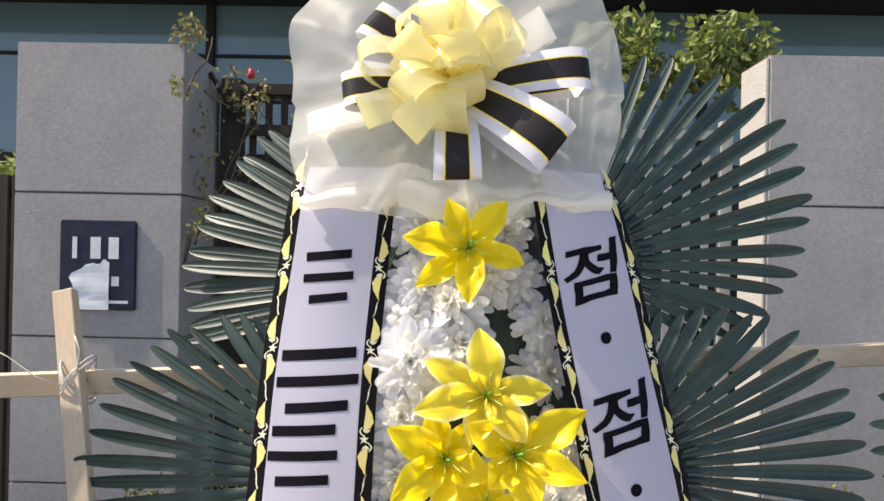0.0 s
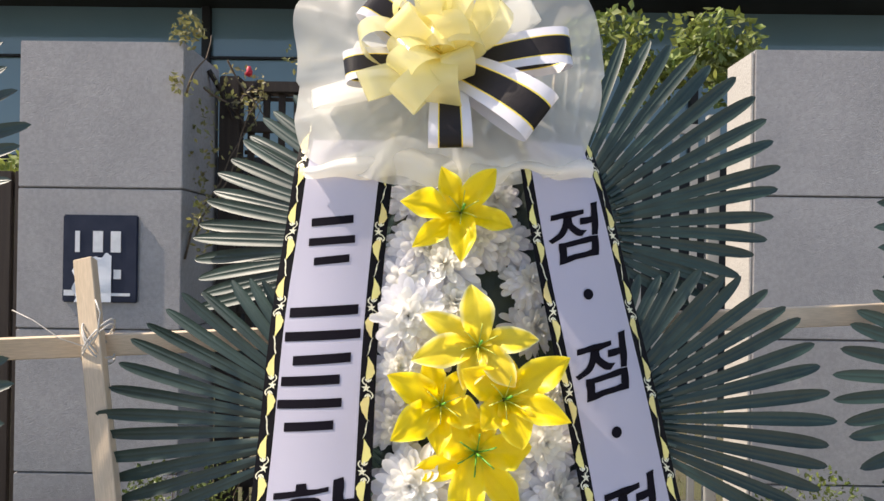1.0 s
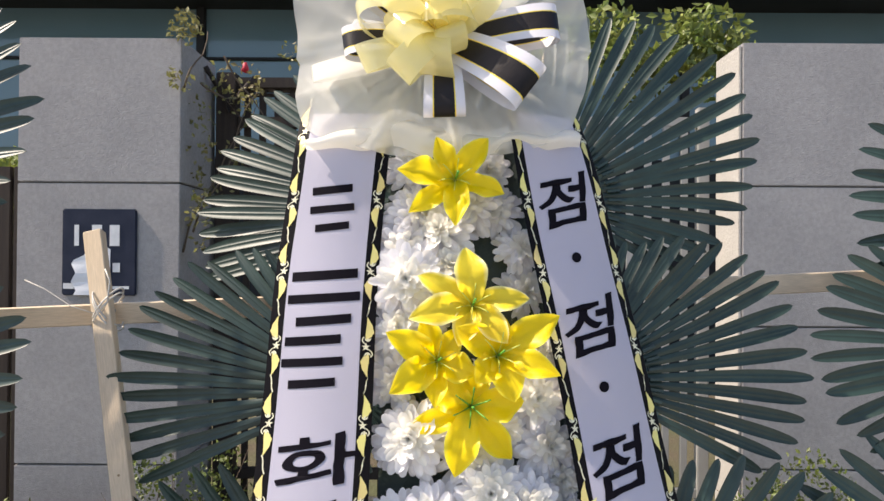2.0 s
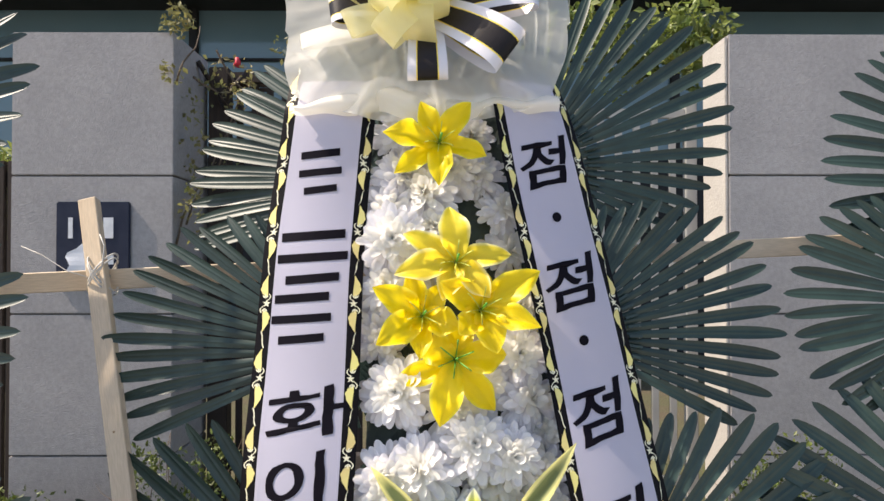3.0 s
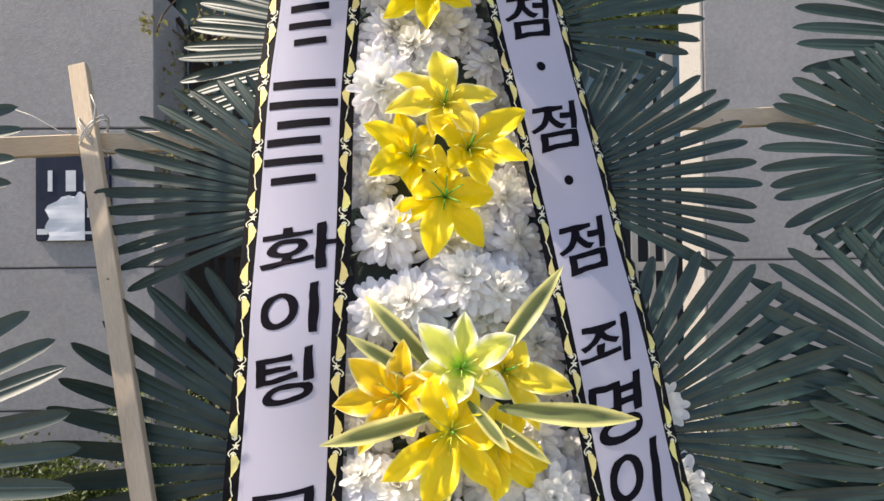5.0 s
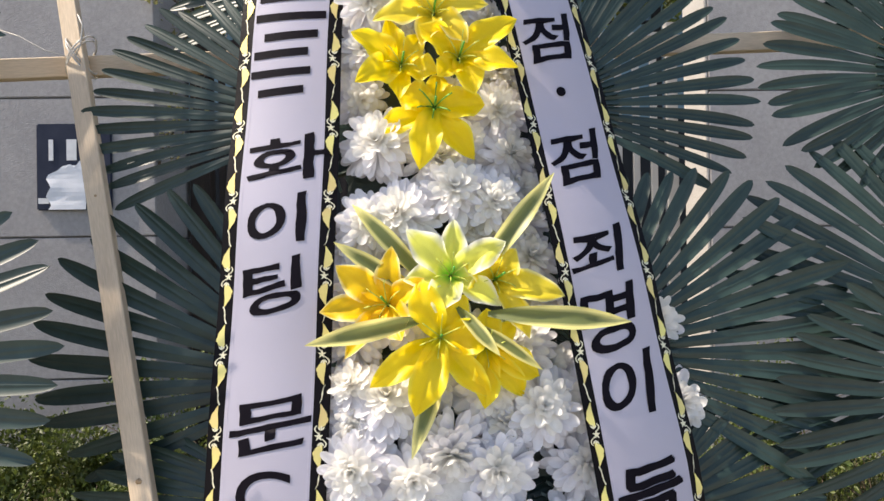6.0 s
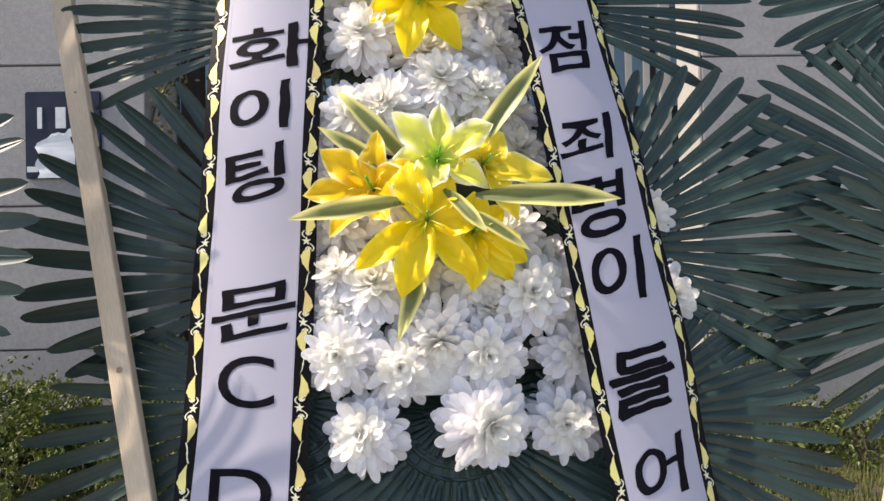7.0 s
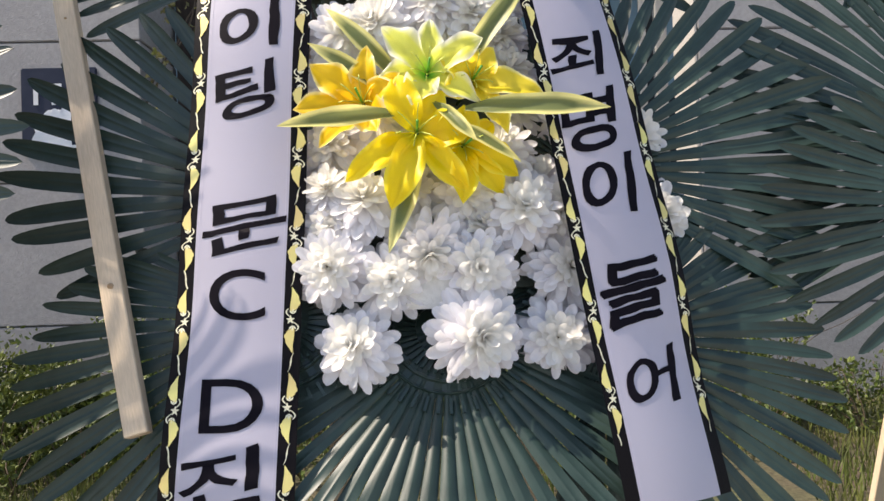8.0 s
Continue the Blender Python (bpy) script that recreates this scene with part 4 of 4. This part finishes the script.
def mums():
    rng = random.Random(77)
    base = {}
    for i, (x, z, R) in enumerate(UPPER_MUMS + MIDDLE_MUMS + LOWER_MUMS + FILL_MUMS):
        kind = i % 5
        low = z < 0.84
        fill = i >= len(UPPER_MUMS) + len(MIDDLE_MUMS) + len(LOWER_MUMS)
        n = EN + Vector((rng.gauss(0, .22), 0, rng.gauss(0.05, .22)))
        off = 0.014 + rng.uniform(-0.010, 0.010)
        if any((x - a) ** 2 + (z - b) ** 2 < 0.0085 for a, b in LILY_SPOTS):
            off += 0.020
        if fill:
            off += 0.018
        edge = smooth_table(EAST_IN, z)
        if x > edge - 0.045:
            off += 0.030 + 0.25 * max(0.0, x - edge)
            n += Vector((0.2, 0, 0))
        if low and z < 0.66:
            n += Vector((-0.35 if x < 0.1 else 0.1, 0, -0.15))
        m = aim(front(x, z, off), n, rng.uniform(0, 6.28)) @ Matrix.Scale(R / 0.05 * 1.08, 4)
        if kind not in base:
            base[kind] = make_mum(0.05, 300 + kind)
            base[kind].matrix_basis = m
            ob = base[kind]
        else:
            ob = copy_thing(base[kind], Matrix.Identity(4))
            ob.matrix_basis = m
        lab = "white cloth chrysanthemum on a loose stem below the ribbons" if low else "white cloth chrysanthemum packed into the wreath"
        tagged(ob, lab, "flower", "white chrysanthemums", "thing")


mums()


def petal_mesh(name, L, W, l0, l1, rng, ruffle=0.17, cup=0.26, ns=14, nw=10, point=1.0):
    """A pointed petal along +x; writes its length and width parameters as the attribute 'along'."""
    verts, faces, par = [], [], []
    r, h = 0.002, 0.0
    ph = rng.uniform(0, 6)
    side = rng.uniform(-.12, .12) * L
    for i in range(ns + 1):
        t = i / ns
        sl = l0 + (l1 - l0) * t ** 1.3
        if i:
            r += math.cos(sl) * L / ns
            h += math.sin(sl) * L / ns
        w = W * (0.22 + 0.78 * math.sin(min(1.0, t / 0.55) * math.pi / 2)) if t < 0.55 else W * (1 - ((t - 0.55) / 0.45) ** (1.6 * point)) + 0.0006
        for j in range(nw + 1):
            v = j / nw * 2 - 1
            y = v * w / 2
            up = cup * w * v * v * (1 - 0.6 * t) + ruffle * w * math.sin(t * 12 + ph + (2 if v > 0 else 0)) * abs(v) ** 2 - 0.10 * w * math.exp(-(v / 0.13) ** 2) + 0.05 * w * math.cos(v * 9.0) * (1 - t) + 0.10 * w * noise.noise((t * 4 + ph, v * 2.2, ph))
            verts.append((r - up * math.sin(sl), y + side * t * t, h + up * math.cos(sl)))
            par.append((t, max(abs(v) ** 1.5 * min(1, t * 2.2), (t - 0.6) * 2.0 if t > 0.6 else 0), 0))
    for i in range(ns):
        for j in range(nw):
            p = i * (nw + 1) + j
            faces.append((p, p + 1, p + nw + 2, p + nw + 1))
    me = mesh_from(name, verts, faces, True)
    at = me.attributes.new("along", 'FLOAT_VECTOR', 'POINT')
    at.data.foreach_set("vector", [c for p in par for c in p])
    return me


def lily(x, z, off, normal, R, material, label, seed, petals, green=False, l0=0.75, l1=-0.30, stem=0.08):
    """petals: (direction in degrees, 0 to the east and 90 up, reach in metres), from the frontmost whorl to the rear one by turns."""
    rng = random.Random(seed)
    root = tagged(new("lily"), label, "flower", "lilies of the wreath", "thing")
    root.matrix_basis = aim(front(x, z, off), Vector(normal))
    for k, (deg, reach) in enumerate(petals):
        outer = k % 2
        me = petal_mesh("petal", reach * 1.13, R * (0.47 if outer else 0.57) * rng.uniform(0.94, 1.08), l0 + rng.uniform(-.12, .12) - 0.1 * outer, l1 + rng.uniform(-.3, .2), rng)
        piece("petal", me, material, root, "", Matrix.Translation((0, 0, -0.003 * outer)) @ Matrix.Rotation(radians(deg), 4, 'Z'))
    for k in range(6):
        a = k * math.pi / 3 + 0.4
        L = R * 0.42
        d = Vector((math.cos(a), math.sin(a), 0))
        pts = [Vector((0, 0, 0.004)), d * L * 0.25 + Vector((0, 0, L * 0.55)), d * L * 0.62 + Vector((0, 0, L * 0.95)), d * L * 0.8 + Vector((0, 0, L * 1.0))]
        piece("stamen", tube_mesh("stamen", pts, 0.0013 if green else 0.0009, 5, 0.8), M_LEAF_GREEN if green else M_STAMEN, root)
    piece("pistil", tube_mesh("pistil", [(0, 0, 0), (0.001, 0, R * 0.3), (0.002, 0.001, R * 0.55)], 0.0015, 6, 1.2), M_LEAF_GREEN, root, "green pistil")
    piece("stem", tube_mesh("stem", [(0, 0, 0.002), (0, 0, -0.03), (0.003, 0.004, -stem)], 0.0028, 6), M_STEM, root, "green stem")
    return root


M_STAMEN = mat("stamen_lime", (0.55, 0.60, 0.10), rough=0.5, scale=40)
YL = "bright yellow artificial lily with a green throat"
lily(0.040, 1.602, -0.032, EN + Vector((0.05, 0, 0.0)), 0.076, M_LILY, YL, 1, ((51, 0.075), (122, 0.066), (176, 0.085), (226, 0.084), (273, 0.076), (345, 0.072)))
lily(0.066, 1.410, -0.036, EN + Vector((0.03, 0, 0.08)), 0.080, M_LILY_PALE, "pale yellow artificial lily above a cluster of lilies", 2, ((92, 0.084), (151, 0.086), (191, 0.090), (255, 0.062), (313, 0.070), (13, 0.078)))
lily(0.014, 1.328, -0.024, EN + Vector((0.10, 0, 0.03)), 0.080, M_LILY, YL, 3, ((152, 0.082), (112, 0.068), (213, 0.084), (262, 0.066), (343, 0.056), (50, 0.056)), l1=0.0)
lily(0.103, 1.337, -0.030, EN + Vector((0.10, 0, 0.08)), 0.088, M_LILY, YL, 4, ((39, 0.098), (344, 0.088), (292, 0.066), (235, 0.052), (145, 0.072), (92, 0.056)), l1=-0.05)
lily(0.065, 1.262, -0.012, EN + Vector((0, 0, -0.05)), 0.086, M_LILY, "bright yellow artificial lily with a star of green stamens", 5, ((253, 0.094), (306, 0.090), (5, 0.072), (75, 0.056), (152, 0.056), (204, 0.090)), green=True, l0=0.50, l1=-0.55)
lily(0.083, 1.004, -0.034, EN + Vector((0.05, 0, 0.10)), 0.080, M_LILY_GREEN, "lime-green and white artificial lily topping the bouquet", 6, ((143, 0.085), (82, 0.075), (28, 0.086), (330, 0.077), (254, 0.060), (192, 0.064)))
lily(-0.007, 0.964, -0.026, EN + Vector((-0.22, 0, 0.10)), 0.084, M_LILY_ORANGE, "warm yellow artificial lily with pale edges", 7, ((141, 0.083), (83, 0.075), (193, 0.087), (241, 0.094), (300, 0.062), (25, 0.062)), l1=0.1)
lily(0.067, 0.919, -0.040, EN + Vector((-0.03, 0, -0.05)), 0.090, M_LILY, "bright yellow artificial lily at the front of the bouquet", 8, ((118, 0.081), (215, 0.112), (257, 0.106), (304, 0.098), (2, 0.064), (55, 0.062)), l0=0.60, l1=-0.35)
lily(0.130, 0.902, -0.020, EN + Vector((0.18, 0, -0.15)), 0.078, M_LILY, YL, 9, ((338, 0.083), (306, 0.085), (262, 0.079), (30, 0.052), (95, 0.052), (170, 0.052)))
lily(0.146, 0.997, -0.020, EN + Vector((0.25, 0, 0.06)), 0.080, M_LILY_PALE, "pale yellow artificial lily turned aside", 10, ((338, 0.094), (298, 0.092), (52, 0.050), (95, 0.047), (150, 0.052), (220, 0.052)), l1=0.05)


def long_leaf(tip, root_pt, W, label, seed, arch=0.03):
    rng = random.Random(seed)
    a, b = front(*root_pt), front(*tip)
    d = b - a
    me = petal_mesh("long_leaf", d.length * 1.02, W * 0.85, 0.25, -0.25, rng, 0.09, 0.32, 16, 6, 1.1)
    x = d.normalized()
    n = (EN - x * EN.dot(x)).normalized()
    y = n.cross(x)
    m = Matrix(((x.x, y.x, n.x, a.x), (x.y, y.y, n.y, a.y), (x.z, y.z, n.z, a.z), (0, 0, 0, 1)))
    return tagged(piece("long_leaf", me, M_VARIEGATED, None, "", m), label, "leaf", "variegated leaves of the bouquet", "thing")


VL = "long green leaf with yellow margins in the bouquet"
for i, (x, z, off, W, root_off) in enumerate(((0.238, 1.147, -0.055, 0.036, -0.012), (-0.056, 1.110, -0.024, 0.032, -0.014), (-0.088, 1.043, -0.034, 0.030, -0.014), (-0.107, 0.911, -0.108, 0.034, -0.050),
                                              (0.322, 0.934, -0.085, 0.038, -0.050), (0.034, 0.754, -0.026, 0.036, 0.004), (0.206, 0.876, -0.05, 0.022, -0.030))):
    c = (0.085, 0.955)
    f = 0.20
    long_leaf((x, z, off), (c[0] + (x - c[0]) * f, c[1] + (z - c[1]) * f, root_off), W, VL, 60 + i)
long_leaf((0.142, 0.898, -0.085), (0.090, 0.962, -0.050), 0.024, "short curled leaf with yellow margins among the lilies", 71)


# ---- organza wrap and bow ----
BOW = (0.018, 1.822)
WRAP = tagged(new("organza_wrap"), "translucent cream organza wrapped round the ribbon bow", "wrapping", kind="thing")


def organza(name, seed, scale, off0, bulge, fold, label):
    """A crumpled sheet with an almost square, wavy outline, flatter below."""
    rng = random.Random(seed)
    nr, na = 34, 180
    verts, faces = [], []
    c = Vector((0.016, 1.822))
    ph = [rng.uniform(0, 6.28) for _ in range(6)]
    for i in range(nr + 1):
        t = i / nr
        for k in range(na):
            a = 2 * math.pi * k / na
            ca, sa = math.cos(a), math.sin(a)
            n = 3.2
            rad = 1 / (abs(ca / (0.252 if sa > 0 else 0.245)) ** n + abs(sa / (0.178 if sa < 0 else 0.25)) ** n) ** (1 / n)
            rad *= scale * (1 + 0.014 * math.sin(7 * a + ph[0]) + 0.010 * math.sin(13 * a + ph[1]))
            x, z = c.x + rad * t * ca, c.y + rad * t * sa
            fd = fold * t * (1.6 * abs(math.sin(4.5 * a + ph[2] + t)) + 0.9 * abs(math.sin(8.5 * a + ph[3] - 1.5 * t)) + 0.5 * math.sin(5 * a + ph[4]) - 1.2)
            cr = 0.018 * noise.noise((x * 7 + seed, z * 7, t * 2)) + 0.006 * abs(noise.noise((x * 15, z * 15 + seed, 0))) + 0.0015 * noise.noise((x * 60, z * 60, seed))
            off = off0 - bulge * math.sin(math.pi * min(1, t * 0.92)) + (-0.022 + 0.052 * min(1.0, max(0.0, (sa + 0.8) / 0.6))) * t ** 3 + fd + cr
            verts.append(front(x, z, off))
    for i in range(nr):
        for k in range(na):
            p, q = i * na + k, i * na + (k + 1) % na
            faces.append((p, p + na, q + na) if i == 0 else (p, p + na, q + na, q))
    return piece(name, mesh_from(name, verts, faces, True), M_ORGANZA, WRAP, label)


organza("outer_sheet", 3, 1.0, -0.005, 0.030, 0.011, "translucent cream organza sheet")


def frill(name, x0, x1, z_mid, sag, height, off, seed, label):
    """A turned-up hem along the lower edge: a curved, wavy band."""
    rng = random.Random(seed)
    nu, nv = 90, 10
    p = [rng.uniform(0, 6.28) for _ in range(4)]
    verts, faces = [], []
    for i in range(nu + 1):
        u = i / nu
        x = x0 + (x1 - x0) * u
        zc = z_mid - sag * math.sin(math.pi * u) + 0.006 * math.sin(u * 13 + p[0]) + 0.004 * math.sin(u * 29 + p[1])
        h = height * (0.35 + 0.65 * math.sin(math.pi * (0.06 + 0.88 * u))) * (1 + 0.25 * math.sin(u * 8 + p[2]))
        for j in range(nv + 1):
            v = j / nv
            roll = math.sin(v * math.pi)
            o = off - 0.022 * roll + 0.012 * v + 0.004 * math.sin(u * 17 + p[3] + v * 2) * v + 0.003 * noise.noise((u * 9, v * 3, seed))
            verts.append(front(x, zc + h * v, o))
    for i in range(nu):
        for j in range(nv):
            q = i * (nv + 1) + j
            faces.append((q, q + 1, q + nv + 2, q + nv + 1))
    return piece(name, mesh_from(name, verts, faces, True), M_HEM, WRAP, label)


frill("hem", -0.196, 0.236, 1.660, 0.014, 0.056, -0.022, 5, "turned-up organza hem")


def loop_mesh(name, L, w0, w1, depth, v0, v1, twist=0.0, lift=0.0, n=28):
    """A ribbon loop along +x that rises and comes back over itself; v0..v1: the strip of its width, -1 to 1."""
    verts, faces = [], []
    for i in range(n + 1):
        t = i / n
        a = math.pi * 2 * t
        x = L * (1 - math.cos(a)) / 2
        z = depth * math.sin(a) * (0.35 + 0.65 * (1 - math.cos(a)) / 2)
        wd = w0 + (w1 - w0) * math.sin(math.pi * t) ** 0.7
        tw = twist * math.sin(math.pi * t)
        for j in range(5):
            v = v0 + (v1 - v0) * j / 4
            y = v * wd / 2
            verts.append((x, y * math.cos(tw), -z + y * math.sin(tw) + lift))
    for i in range(n):
        for j in range(4):
            p = i * 5 + j
            faces.append((p, p + 1, p + 6, p + 5))
    return mesh_from(name, verts, faces, True)


def bow():
    rng = random.Random(12)
    root = tagged(new("ribbon_bow"), "pale yellow satin bow with black, white and gold loops", "bow", kind="thing")
    root.matrix_basis = aim(front(BOW[0], BOW[1], -0.075), EN)
    # striped loops: direction, length, width, tilt towards the viewer, twist
    for (deg, L, W, tilt, tw, push) in ((146, 0.148, 0.062, 14, 0.25, 0.012), (188, 0.156, 0.050, 14, 0.1, 0.0), (5, 0.182, 0.066, 12, -0.2, 0.0), (-40, 0.180, 0.074, 20, 0.15, 0.01), (-88, 0.152, 0.062, 20, 0.0, 0.0), (86, 0.14, 0.055, 10, 0.3, 0.0)):
        m = Matrix.Translation((0, 0, -0.012 + push)) @ Matrix.Rotation(radians(deg), 4, 'Z') @ Matrix.Rotation(radians(-tilt), 4, 'Y')
        lp = piece("striped_loop", loop_mesh("striped_loop", L, W * 0.45, W, 0.028, -0.50, 0.50, tw), M_BOW_BLACK, root, "black ribbon loop with white and gold edges", m)
        for a, b, mt, nm in ((-1.0, -0.56, M_BOW_WHITE, "white_edge"), (0.56, 1.0, M_BOW_WHITE, "white_edge"), (-0.56, -0.50, M_BOW_GOLD, "gold_line"), (0.50, 0.56, M_BOW_GOLD, "gold_line")):
            piece(nm, loop_mesh(nm, L, W * 0.45, W, 0.028, a, b, tw), mt, lp)
    # pale yellow loops: direction, length, width, tilt towards the viewer, roll about their length, push
    for deg, L, W, tilt, rl, push in ((128, 0.118, 0.052, 30, 0.35, 0.002), (108, 0.118, 0.044, 40, -0.25, 0.008), (86, 0.130, 0.048, 30, 0.30, 0.0), (62, 0.122, 0.056, 38, -0.40, 0.006), (44, 0.120, 0.040, 22, 0.5, -0.006),
                                      (173, 0.140, 0.050, 26, 0.30, 0.0), (158, 0.108, 0.046, 44, -0.35, 0.010), (190, 0.098, 0.044, 42, 0.20, 0.010), (210, 0.150, 0.044, 26, -0.20, 0.0), (216, 0.112, 0.048, 44, 0.10, 0.012),
                                      (238, 0.136, 0.046, 36, -0.12, 0.006), (262, 0.090, 0.056, 34, 0.12, 0.008), (292, 0.064, 0.050, 50, -0.1, 0.012), (100, 0.072, 0.046, 62, 0.2, 0.018), (40, 0.062, 0.046, 62, -0.3, 0.016), (150, 0.06, 0.044, 70, 0.3, 0.018)):
        m = Matrix.Translation((0, 0, push)) @ Matrix.Rotation(radians(deg), 4, 'Z') @ Matrix.Rotation(radians(-tilt), 4, 'Y') @ Matrix.Rotation(rl * 2.0, 4, 'X')
        piece("yellow_loop", loop_mesh("yellow_loop", L, W * 0.30, W, rng.uniform(0.028, 0.044), -1, 1, rng.uniform(-.3, .3)), M_BOW_YELLOW, root, "", m)
    piece("knot", tube_mesh("knot", [(0, 0, -0.07), (0, 0, -0.02), (0, 0, 0.03)], 0.012, 10), M_BOW_YELLOW, root)
    for deg, L in ((194, 0.21), (168, 0.15), (40, 0.17)):
        m = Matrix.Translation((0, 0, -0.02)) @ Matrix.Rotation(radians(deg), 4, 'Z')
        piece("tail", loop_mesh("tail", L, 0.02, 0.052, 0.012, -1, 1, 0.6), M_ORGANZA, root, "cream organza tail", m)


bow()


# ---- the neighbouring wreaths' wraps and ribbons, which shade this one ----
def neighbour(dx, dy):
    for src in (WRAP, bpy.data.objects["flower_backing"]):
        ob = copy_thing(src, Matrix.Translation((dx, dy, 0)))
    for side in ("west", "east"):
        r = tagged(new("wreath_ribbon"), "white satin ribbon with black borders on the next wreath", "ribbon", "inscribed ribbons", "thing")
        r.location = (dx, dy, 0)
        piece("white_band", strip_mesh("white_band", side, 0.13, 0.87, 0.45, 1.715, 0, 6, 40), M_SHADED_WHITE_RIBBON, r)
        for a, b in ((0, 0.13), (0.87, 1)):
            piece("border", strip_mesh("border", side, a, b, 0.45, 1.715, 0, 2, 40), M_BLACK_RIBBON, r)


neighbour(*WEST_WREATH)
neighbour(*EAST_WREATH)
